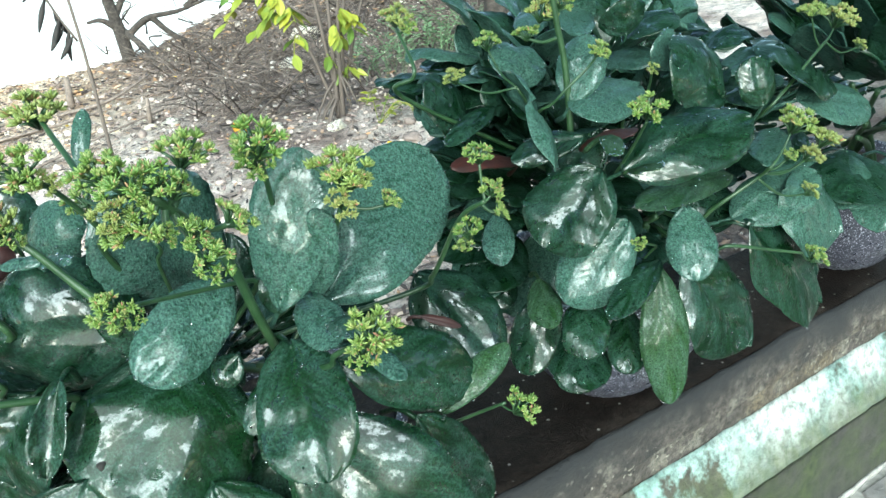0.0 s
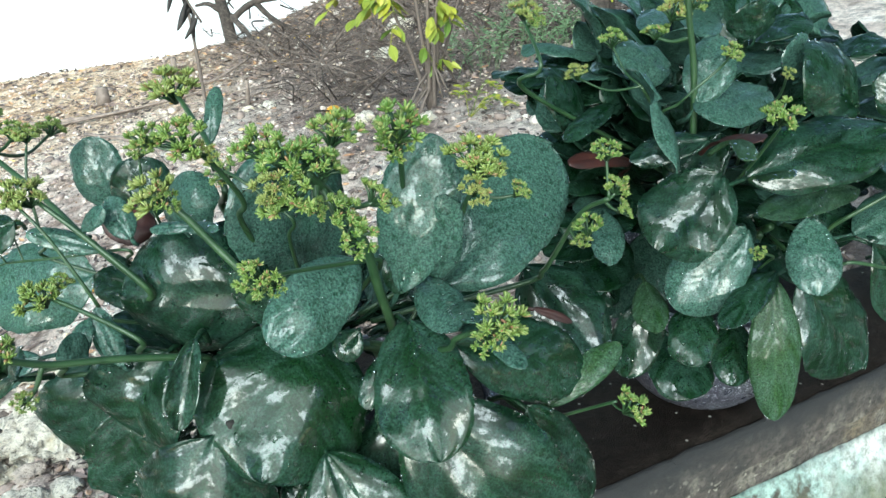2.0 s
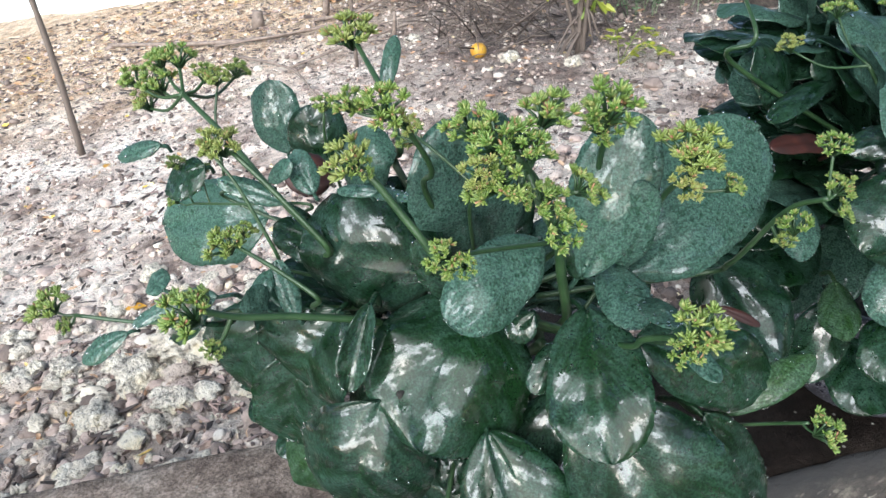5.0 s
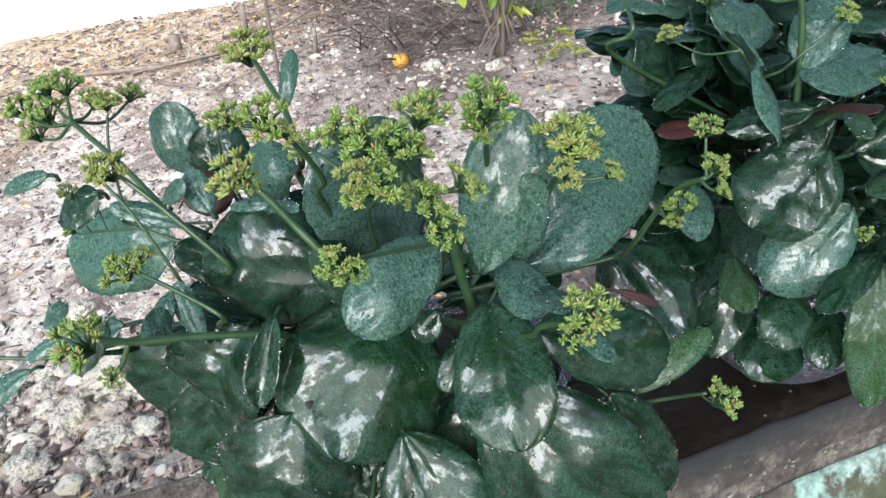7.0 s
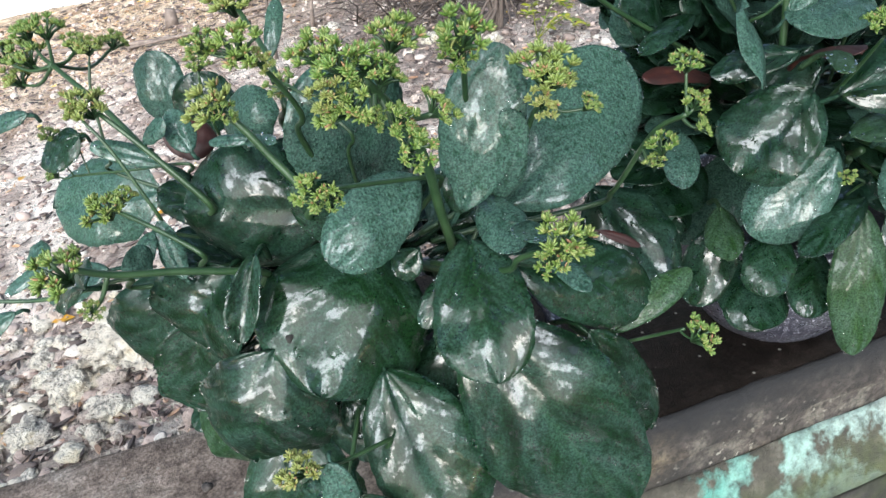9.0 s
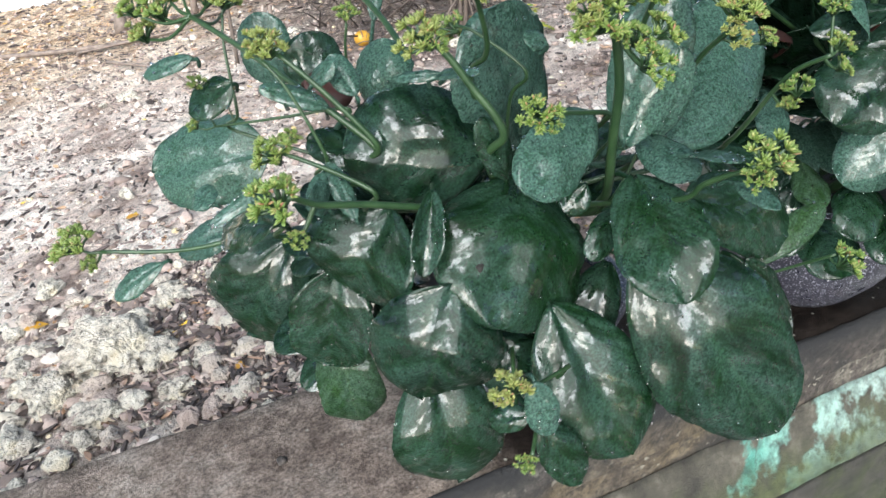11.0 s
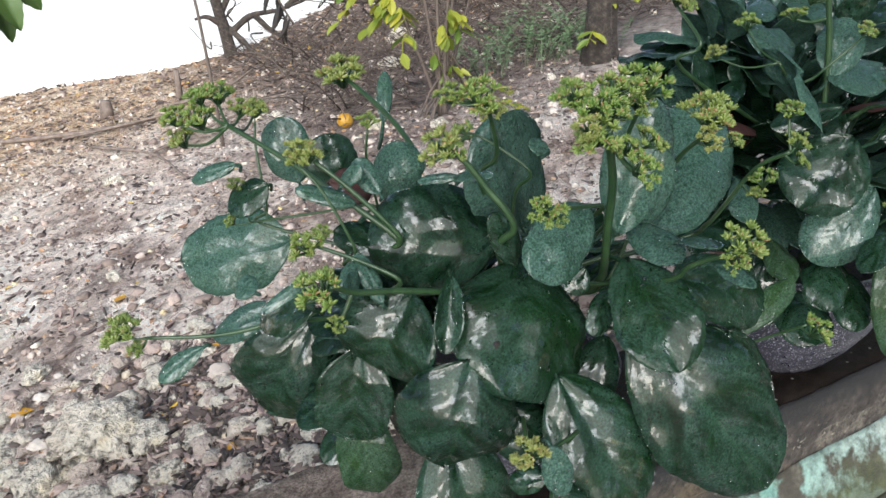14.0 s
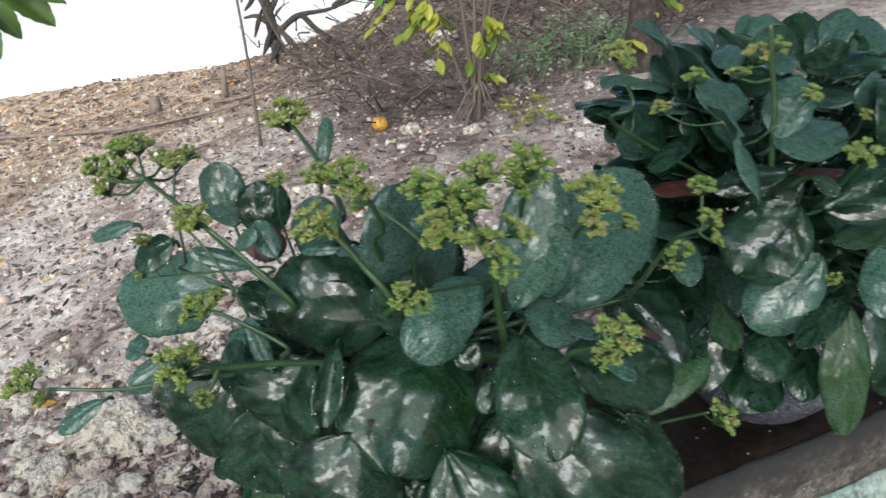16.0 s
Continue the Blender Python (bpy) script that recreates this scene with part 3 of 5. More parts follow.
    vs += tv
    fs += [tuple(i + o for i in f) for f in tf]
    me = raw("leaf", vs, fs, material)
    flat = flat + flat + [(0.02, 0.5)] * len(tv)
    layer = me.uv_layers.new(name="along_and_across")
    layer.data.foreach_set("uv", [c for l in me.loops for c in flat[l.vertex_index]])
    ob = under("leaf", me, None)
    return hold(ob, home["ob"])


def bud_head(seed):
    """A loose cluster of small tufts of pointed flower buds on short branching stalks."""
    rnd = random.Random(seed)
    buds, green = Heap(), Heap()
    for i in range(13):
        tilt = math.sqrt((i + 0.35) / 13) * 1.3
        w = i * 2.39996 + rnd.uniform(-0.4, 0.4)
        d = Vector((math.sin(tilt) * math.cos(w), math.sin(tilt) * math.sin(w), math.cos(tilt)))
        knot = d * rnd.uniform(0.0085, 0.0150)
        green.add(*tube([(0, 0, -0.003), knot * 0.55, knot], [0.0012, 0.0009, 0.0008], 5))
        for j in range(23):
            e = (d * 0.55 + Vector((rnd.uniform(-1, 1), rnd.uniform(-1, 1), rnd.uniform(-0.15, 1.0)))).normalized()
            a = knot + e * 0.0006
            ln = rnd.uniform(0.0036, 0.0056)
            buds.add(*tube([a, a + e * ln * 0.35, a + e * ln * 0.75, a + e * ln], [0.0004, 0.00072, 0.00066, 0.0002], 5))
    return raw("flower_head", buds.v, buds.f, BUD, True), raw("pedicel", green.v, green.f, STALK, True)


HEADS = [bud_head(k) for k in range(6)]


def stalk(home, points, radius, heads):
    """A flower stalk with its bud clusters."""
    radius *= 0.78
    p0, p1 = Vector(points[0]), Vector(points[1])
    knee = p0 + (p0 - p1).normalized() * 0.012 + Vector((0, 0.006, -0.006))
    root = knee + (home["core"] + Vector((0, 0.08, 0)) - knee) * 0.5
    line = smooth_line([root, knee + Vector((0, 0.022, -0.02)), knee] + list(points), 6)
    vs, fs = tube(line, [radius * (1 - 0.35 * j / len(line)) for j in range(len(line))], 7)
    heap = Heap()
    heap.add(vs, fs)
    end = line[-1]
    spots = []
    for x, y, z, size in heads:
        p = Vector((x, y, z))
        way = p - end
        out = (way.normalized() * 0.5 + Vector((0, -0.25, 0.75))).normalized() if way.length > 0.012 else ((end - line[-4]).normalized() + Vector((0, -0.2, 0.3))).normalized()
        root = p - out * 0.012 * size
        near = min(line[len(line) // 2:], key=lambda q: (q - root).length)
        bend = (near + root) / 2 - Vector((0, 0, 0.12 * (near - root).length))
        if (near - root).length > 0.004:
            heap.add(*tube(smooth_line([near, bend, root], 4), [radius * 0.5] * 4 + [radius * 0.42] * 5, 6))
        spots.append((root, out, size))
    ob = hold(under("flower_stalk", raw("flower_stalk", heap.v, heap.f, STALK)), home["ob"])
    for root, out, size in spots:
        k = home["n"] = home["n"] + 1
        buds, green = HEADS[k % 6]
        m = Matrix.Translation(root) @ out.to_track_quat("Z", "Y").to_matrix().to_4x4() @ Matrix.Rotation(k * 1.7, 4, "Z") @ Matrix.Scale(size * 1.02, 4)
        for name, me in (("flower_head", buds), ("pedicel", green)):
            o = new(name, me)
            o.matrix_world = m
            bpy_parent(o, ob, m)


def bpy_parent(child, parent, m):
    child.parent = parent
    child.matrix_parent_inverse = (parent.matrix_parent_inverse @ Matrix.Identity(4)).inverted() if parent.parent is None else (parent.parent.matrix_world @ parent.matrix_parent_inverse).inverted()
    child.matrix_basis = m


def fill(home, count, centre, spread, seed, front=True, reach=(0.075, 0.11), frost=0.35):
    """Leaves deep in the plant and on its far side."""
    rnd = random.Random(seed)
    for i in range(count):
        w = rnd.uniform(0, 2 * math.pi)
        e = rnd.uniform(-0.5, 1.0)
        d = Vector((math.cos(w) * math.cos(e), math.sin(w) * math.cos(e), math.sin(e)))
        if not front and d.y < -0.2:
            d.y = -d.y
        c = Vector(centre) + Vector((d.x * spread[0], d.y * spread[1], d.z * spread[2]))
        ln = rnd.uniform(*reach)
        t = c + (d + Vector((0, 0, rnd.uniform(-0.5, 0.3)))).normalized() * ln
        n = (Vector((0, 0, 1)) - d * d.z * 0.8 + Vector((rnd.uniform(-0.4, 0.4), rnd.uniform(-0.5, 0.1), 0.1)))
        leaf(home, c, t, ln * rnd.uniform(0.55, 0.8), n, rnd.uniform(0.0, 0.12), rnd.uniform(-0.2, 0.1), FROST if rnd.random() < frost else WET, False)


a = plant((0.165, 0.690, 0.925), (0.09, 0.47, 1.13), "wet dark green succulent with scalloped leaves and yellow green buds")
b = plant((0.735, 0.698, 0.972), (0.60, 0.50, 1.14), "bushy wet green succulent with drooping leaves over its pot")
c = plant((1.40, 0.700, 0.972), (1.10, 0.52, 1.18), "dense green succulent with broad grey green leaves")
leaf(a, (0.066, 0.450, 1.215), (0.003, 0.383, 1.142), 0.119, (-0.03, -0.74, 0.67), 0.08, -0.16, WET)
leaf(a, (0.121, 0.392, 1.224), (0.104, 0.314, 1.169), 0.066, (-0.40, -0.46, 0.79), 0.08, 0.03, WET)
leaf(a, (0.092, 0.412, 1.272), (0.025, 0.385, 1.239), 0.050, (-0.02, -0.80, 0.60), 0.06, -0.12, FROST)
leaf(a, (0.042, 0.470, 1.235), (-0.054, 0.515, 1.242), 0.098, (-0.45, -0.85, 0.26), 0.13, -0.26, WET)
leaf(a, (0.124, 0.408, 1.246), (0.160, 0.420, 1.347), 0.056, (-0.45, -0.86, 0.24), 0.05, -0.08, FROST)
leaf(a, (0.165, 0.425, 1.232), (0.290, 0.470, 1.302), 0.092, (-0.12, -0.78, 0.60), 0.05, -0.06, FROST)
leaf(a, (0.153, 0.410, 1.243), (0.158, 0.401, 1.309), 0.032, (-0.54, -0.84, -0.08), 0.06, -0.12, FROST)
leaf(a, (0.095, 0.500, 1.220), (0.056, 0.490, 1.333), 0.104, (0.20, -0.95, 0.16), 0.06, -0.10, FROST)
leaf(a, (0.112, 0.362, 1.180), (0.185, 0.284, 1.042), 0.108, (-0.42, -0.80, 0.40), 0.07, -0.08, WET)
leaf(a, (0.050, 0.385, 1.140), (0.078, 0.320, 1.040), 0.080, (-0.20, -0.86, 0.46), 0.06, -0.10, WET)
leaf(a, (-0.020, 0.408, 1.168), (-0.048, 0.408, 1.080), 0.098, (-0.38, -0.91, 0.14), 0.18, -0.24, WET)
leaf(a, (-0.020, 0.450, 1.072), (-0.012, 0.436, 0.948), 0.092, (-0.28, -0.95, 0.10), 0.24, -0.14, WET)
leaf(a, (-0.067, 0.562, 1.040), (-0.058, 0.556, 0.940), 0.064, (-0.34, -0.93, 0.10), 0.16, -0.14, PALE)
leaf(a, (-0.066, 0.535, 1.130), (-0.082, 0.537, 1.034), 0.074, (-0.52, -0.84, 0.14), 0.13, 0.06, WET)
leaf(a, (-0.080, 0.645, 1.108), (-0.132, 0.690, 0.992), 0.106, (-0.54, -0.82, 0.14), 0.22, -0.14, WET)
leaf(a, (-0.037, 0.478, 1.202), (-0.066, 0.485, 1.134), 0.096, (-0.72, -0.64, 0.26), 0.22, 0.02, WET)
leaf(a, (-0.080, 0.690, 1.188), (-0.179, 0.752, 1.163), 0.090, (-0.45, -0.72, 0.53), 0.06, -0.10, FROST)
leaf(a, (-0.128, 0.572, 1.176), (-0.182, 0.599, 1.149), 0.030, (-0.57, -0.54, 0.62), 0.06, -0.12, FROST)
leaf(a, (-0.048, 0.729, 1.236), (-0.056, 0.748, 1.303), 0.054, (-0.42, -0.85, 0.30), 0.06, -0.12, FROST)
leaf(a, (-0.016, 0.690, 1.232), (-0.020, 0.705, 1.288), 0.056, (-0.20, -0.92, 0.30), 0.08, -0.14, WET)
leaf(a, (0.004, 0.585, 1.240), (0.018, 0.600, 1.297), 0.050, (-0.60, -0.70, 0.36), 0.16, -0.22, FROST)
leaf(a, (-0.017, 0.439, 1.229), (-0.040, 0.412, 1.182), 0.022, (-0.25, -0.79, 0.57), 0.06, 0.30, WET)
leaf(a, (0.146, 0.366, 1.214), (0.245, 0.354, 1.164), 0.058, (0.02, -0.84, 0.54), 0.08, -0.14, WET)
leaf(a, (0.215, 0.354, 1.145), (0.277, 0.353, 1.179), 0.024, (-0.39, -0.60, 0.70), 0.06, -0.12, PALE)
leaf(a, (0.288, 0.500, 1.179), (0.324, 0.430, 1.106), 0.078, (-0.18, -0.75, 0.64), 0.06, -0.12, WET)
leaf(a, (0.186, 0.338, 1.162), (0.231, 0.327, 1.066), 0.046, (0.14, -0.97, 0.18), 0.06, -0.12, WET)
leaf(a, (0.109, 0.399, 1.199), (0.080, 0.385, 1.172), 0.022, (-0.29, -0.70, 0.65), 0.06, -0.12, WET)
leaf(a, (0.088, 0.406, 1.221), (0.071, 0.407, 1.204), 0.022, (-0.53, -0.69, 0.49), 0.06, -0.12, WET)
leaf(a, (0.144, 0.418, 1.242), (0.140, 0.355, 1.233), 0.032, (-0.40, -0.10, 0.91), 0.06, -0.12, FROST)
leaf(a, (0.145, 0.366, 1.247), (0.133, 0.315, 1.262), 0.020, (-0.04, 0.29, 0.96), 0.06, -0.12, FROST)
leaf(a, (0.152, 0.331, 1.237), (0.157, 0.299, 1.230), 0.015, (-0.30, -0.26, 0.92), 0.06, -0.12, FROST)
leaf(a, (0.119, 0.418, 1.266), (0.128, 0.411, 1.239), 0.022, (-0.01, -0.98, 0.22), 0.06, -0.12, WET)
leaf(a, (-0.079, 0.491, 1.238), (-0.094, 0.473, 1.219), 0.016, (-0.11, -0.67, 0.73), 0.06, -0.12, FROST)
leaf(a, (-0.065, 0.470, 1.208), (-0.073, 0.496, 1.243), 0.016, (-0.06, -0.80, 0.60), 0.06, -0.12, FROST)
leaf(a, (-0.069, 0.527, 1.291), (-0.052, 0.520, 1.306), 0.015, (-0.66, -0.59, 0.46), 0.06, -0.12, FROST)
leaf(a, (-0.006, 0.451, 1.305), (0.009, 0.416, 1.314), 0.010, (-0.64, -0.06, 0.77), 0.06, -0.12, FROST)
leaf(a, (-0.002, 0.447, 1.307), (-0.027, 0.467, 1.303), 0.009, (-0.53, -0.51, 0.67), 0.06, -0.12, FROST)
leaf(a, (0.054, 0.720, 1.287), (0.074, 0.750, 1.334), 0.018, (-0.20, -0.79, 0.58), 0.06, -0.12, FROST)
leaf(a, (-0.007, 0.320, 1.142), (-0.003, 0.310, 1.105), 0.023, (-0.35, -0.91, 0.20), 0.06, -0.12, FROST)
leaf(a, (0.011, 0.340, 1.082), (0.035, 0.321, 1.033), 0.033, (-0.07, -0.94, 0.34), 0.06, -0.12, WET)
leaf(a, (-0.008, 0.326, 1.111), (-0.028, 0.343, 1.102), 0.019, (-0.64, -0.44, 0.63), 0.06, -0.12, WET)
leaf(a, (-0.040, 0.515, 1.283), (-0.049, 0.542, 1.306), 0.023, (-0.26, -0.67, 0.69), 0.06, -0.12, FROST)
leaf(a, (-0.061, 0.520, 1.276), (-0.104, 0.534, 1.294), 0.017, (0.01, -0.77, 0.64), 0.06, -0.12, FROST)
leaf(a, (0.036, 0.427, 1.232), (0.016, 0.429, 1.278), 0.023, (-0.05, -1.00, 0.02), 0.06, -0.12, WET)
leaf(a, (-0.155, 0.510, 1.226), (-0.164, 0.529, 1.229), 0.022, (-0.49, -0.35, 0.80), 0.06, -0.12, FROST)
leaf(a, (-0.116, 0.582, 1.287), (-0.149, 0.595, 1.267), 0.033, (-0.57, -0.53, 0.63), 0.06, -0.12, WET)
leaf(a, (-0.061, 0.630, 1.114), (-0.071, 0.670, 1.002), 0.035, (-0.85, -0.52, -0.10), 0.06, -0.12, WET)
leaf(a, (-0.012, 0.530, 1.098), (-0.013, 0.576, 0.972), 0.059, (-0.90, -0.42, -0.15), 0.06, -0.12, WET)
leaf(a, (-0.126, 0.455, 1.227), (-0.149, 0.524, 1.200), 0.044, (-0.70, 0.05, 0.71), 0.06, -0.12, WET)
leaf(a, (-0.084, 0.467, 1.221), (-0.095, 0.461, 1.241), 0.023, (0.55, -0.83, 0.05), 0.06, -0.12, FROST)
leaf(a, (-0.023, 0.512, 1.229), (-0.071, 0.552, 1.242), 0.036, (-0.27, -0.57, 0.78), 0.06, -0.12, WET)
leaf(a, (-0.126, 0.438, 1.261), (-0.165, 0.442, 1.242), 0.010, (-0.38, -0.70, 0.61), 0.06, -0.12, FROST)
leaf(a, (-0.198, 0.554, 1.167), (-0.237, 0.558, 1.145), 0.020, (-0.45, -0.58, 0.68), 0.06, -0.12, FROST)
leaf(a, (-0.142, 0.567, 1.314), (-0.175, 0.584, 1.302), 0.015, (-0.51, -0.57, 0.64), 0.06, -0.12, FROST)
leaf(a, (0.062, 0.421, 1.323), (0.046, 0.423, 1.329), 0.014, (0.14, -0.83, 0.55), 0.06, -0.12, FROST)
leaf(a, (0.120, 0.415, 1.141), (0.070, 0.392, 1.079), 0.045, (-0.42, -0.67, 0.61), 0.06, -0.12, WET)
leaf(a, (0.024, 0.422, 1.101), (0.040, 0.397, 1.081), 0.034, (-0.15, -0.69, 0.71), 0.06, -0.12, WET)
leaf(a, (0.043, 0.436, 1.111), (0.029, 0.400, 1.051), 0.064, (-0.40, -0.75, 0.53), 0.06, -0.12, WET)
leaf(a, (-0.056, 0.590, 1.276), (-0.020, 0.580, 1.262), 0.036, (-0.06, -0.73, 0.68), 0.06, -0.12, DEAD)
leaf(a, (0.229, 0.400, 1.201), (0.259, 0.390, 1.185), 0.008, (0.07, -0.78, 0.63), 0.06, -0.12, DEAD)
leaf(b, (0.456, 0.405, 1.264), (0.571, 0.365, 1.297), 0.071, (-0.40, -0.52, 0.76), 0.06, -0.12, WET)
leaf(b, (0.447, 0.430, 1.258), (0.390, 0.440, 1.195), 0.084, (0.05, -0.42, 0.90), 0.08, -0.04, WET)
leaf(b, (0.633, 0.425, 1.210), (0.450, 0.385, 1.235), 0.037, (0.22, -0.46, 0.86), 0.06, -0.12, PALE)
leaf(b, (0.437, 0.443, 1.291), (0.386, 0.482, 1.272), 0.031, (-0.58, -0.43, 0.70), 0.06, -0.12, WET)
leaf(b, (0.470, 0.415, 1.205), (0.408, 0.429, 1.134), 0.066, (-0.50, -0.62, 0.60), 0.06, -0.12, FROST)
leaf(b, (0.506, 0.405, 1.157), (0.406, 0.371, 1.144), 0.029, (-0.00, -0.36, 0.93), 0.06, -0.12, WET)
leaf(b, (0.442, 0.437, 1.125), (0.403, 0.400, 1.089), 0.049, (-0.34, -0.45, 0.83), 0.06, -0.12, WET)
leaf(b, (0.425, 0.490, 1.130), (0.394, 0.440, 1.107), 0.035, (-0.20, -0.31, 0.93), 0.06, -0.12, PALE)
leaf(b, (0.507, 0.405, 1.145), (0.489, 0.365, 1.016), 0.048, (-0.55, -0.77, 0.32), 0.06, -0.12, PALE)
leaf(b, (0.509, 0.445, 1.082), (0.469, 0.405, 1.040), 0.041, (-0.38, -0.45, 0.81), 0.06, -0.12, WET)
leaf(b, (0.517, 0.385, 1.216), (0.487, 0.345, 1.166), 0.045, (-0.47, -0.53, 0.71), 0.06, -0.12, FROST)
leaf(b, (0.554, 0.405, 1.136), (0.611, 0.365, 1.034), 0.104, (-0.02, -0.94, 0.35), 0.06, -0.12, WET)
leaf(b, (0.654, 0.405, 1.151), (0.783, 0.382, 1.019), 0.122, (0.23, -0.89, 0.38), 0.06, -0.12, WET)
leaf(b, (0.651, 0.425, 1.156), (0.756, 0.399, 1.189), 0.067, (-0.37, -0.49, 0.79), 0.06, -0.12, FROST)
leaf(b, (0.700, 0.400, 1.180), (0.790, 0.380, 1.110), 0.100, (-0.12, -0.84, 0.52), 0.06, -0.12, FROST)
leaf(b, (0.445, 0.463, 1.321), (0.482, 0.483, 1.371), 0.047, (-0.52, -0.58, 0.63), 0.06, -0.12, FROST)
leaf(b, (0.471, 0.532, 1.336), (0.413, 0.547, 1.355), 0.050, (0.02, -0.75, 0.66), 0.06, -0.12, FROST)
leaf(b, (0.634, 0.439, 1.292), (0.568, 0.457, 1.349), 0.083, (0.13, -0.89, 0.44), 0.06, -0.12, WET)
leaf(b, (0.655, 0.408, 1.284), (0.649, 0.425, 1.330), 0.042, (-0.44, -0.86, 0.25), 0.06, -0.12, WET)
leaf(b, (0.742, 0.423, 1.272), (0.848, 0.403, 1.249), 0.063, (0.05, -0.64, 0.77), 0.06, -0.12, FROST)
leaf(b, (0.841, 0.462, 1.278), (0.686, 0.423, 1.323), 0.097, (0.35, -0.44, 0.83), 0.06, -0.12, WET)
leaf(b, (0.429, 0.486, 1.285), (0.400, 0.465, 1.327), 0.116, (0.83, -0.44, 0.35), 0.06, -0.12, FROST)
leaf(b, (0.421, 0.555, 1.302), (0.338, 0.515, 1.289), 0.023, (0.03, -0.36, 0.93), 0.06, -0.12, WET)
leaf(b, (0.405, 0.565, 1.277), (0.343, 0.554, 1.340), 0.059, (0.49, -0.81, 0.34), 0.06, -0.12, WET)
leaf(b, (0.434, 0.539, 1.246), (0.336, 0.505, 1.271), 0.025, (0.36, -0.42, 0.83), 0.06, -0.12, DEAD)
leaf(b, (0.427, 0.484, 1.115), (0.384, 0.467, 1.043), 0.048, (-0.62, -0.59, 0.51), 0.06, -0.12, WET)
leaf(b, (0.462, 0.492, 1.057), (0.435, 0.423, 1.024), 0.069, (-0.24, -0.34, 0.91), 0.06, -0.12, WET)
leaf(b, (0.399, 0.525, 1.200), (0.371, 0.485, 1.167), 0.031, (-0.29, -0.49, 0.83), 0.06, -0.12, FROST)
leaf(b, (0.598, 0.544, 1.350), (0.589, 0.545, 1.387), 0.055, (-0.29, -0.96, -0.05), 0.06, -0.12, WET)
leaf(b, (0.499, 0.484, 1.276), (0.450, 0.491, 1.227), 0.061, (-0.65, -0.50, 0.58), 0.06, -0.12, WET)
leaf(b, (0.568, 0.455, 1.147), (0.481, 0.415, 1.157), 0.050, (0.22, -0.26, 0.94), 0.06, -0.12, WET)
leaf(b, (0.469, 0.454, 1.283), (0.451, 0.395, 1.300), 0.027, (-0.17, 0.32, 0.93), 0.06, -0.12, DEAD)
leaf(b, (0.409, 0.384, 1.310), (0.368, 0.335, 1.314), 0.018, (0.06, 0.03, 1.00), 0.06, -0.12, PALE)
leaf(b, (0.431, 0.375, 1.278), (0.415, 0.335, 1.292), 0.021, (-0.11, 0.38, 0.92), 0.06, -0.12, PALE)
leaf(b, (0.602, 0.483, 1.321), (0.583, 0.484, 1.358), 0.043, (0.01, -1.00, 0.04), 0.06, -0.12, FROST)
leaf(b, (0.705, 0.524, 1.337), (0.698, 0.474, 1.334), 0.061, (-0.37, -0.01, 0.93), 0.06, -0.12, WET)
leaf(b, (0.911, 0.548, 1.307), (0.960, 0.551, 1.337), 0.058, (-0.45, -0.45, 0.77), 0.06, -0.12, WET)
leaf(b, (0.946, 0.486, 1.272), (0.907, 0.478, 1.314), 0.050, (0.58, -0.71, 0.41), 0.06, -0.12, FROST)
leaf(b, (1.090, 0.532, 1.252), (0.895, 0.456, 1.263), 0.039, (0.15, -0.23, 0.96), 0.06, -0.12, FROST)
leaf(b, (0.731, 0.435, 1.237), (0.645, 0.395, 1.227), 0.043, (0.02, -0.27, 0.96), 0.06, -0.12, FROST)
leaf(b, (0.540, 0.472, 1.316), (0.436, 0.449, 1.312), 0.054, (0.07, -0.46, 0.89), 0.06, -0.12, FROST)
leaf(b, (0.639, 0.574, 1.361), (0.634, 0.521, 1.353), 0.071, (-0.36, -0.10, 0.93), 0.06, -0.12, WET)
leaf(b, (0.578, 0.670, 1.369), (0.515, 0.615, 1.356), 0.038, (0.00, -0.23, 0.97), 0.06, -0.12, FROST)
leaf(b, (0.600, 0.645, 1.374), (0.539, 0.552, 1.358), 0.043, (-0.10, -0.11, 0.99), 0.06, -0.12, FROST)
leaf(b, (0.465, 0.585, 1.289), (0.432, 0.579, 1.325), 0.054, (0.46, -0.85, 0.27), 0.06, -0.12, WET)
leaf(b, (0.657, 0.485, 1.175), (0.672, 0.445, 1.133), 0.073, (-0.27, -0.74, 0.62), 0.06, -0.12, WET)
leaf(b, (0.828, 0.467, 1.064), (0.844, 0.436, 1.004), 0.074, (-0.29, -0.88, 0.38), 0.06, -0.12, WET)
leaf(b, (0.410, 0.575, 1.120), (0.419, 0.532, 1.084), 0.045, (-0.28, -0.65, 0.71), 0.06, -0.12, WET)
leaf(b, (0.470, 0.566, 1.195), (0.442, 0.513, 1.192), 0.036, (-0.06, -0.03, 1.00), 0.06, -0.12, WET)
stalk(a, [(-0.040, 0.500, 1.253), (-0.067, 0.533, 1.279), (-0.094, 0.590, 1.303), (-0.126, 0.650, 1.326)], 0.0042, [(-0.150, 0.680, 1.336, 1.15), (-0.166, 0.700, 1.314, 1.0), (-0.127, 0.677, 1.356, 1.05), (-0.143, 0.682, 1.356, 1.0), (-0.170, 0.690, 1.338, 1.0), (-0.106, 0.674, 1.339, 0.85), (-0.080, 0.730, 1.326, 0.85)])
stalk(a, [(-0.042, 0.490, 1.260), (-0.069, 0.505, 1.295), (-0.090, 0.520, 1.318)], 0.0035, [(-0.099, 0.520, 1.330, 1.05)])
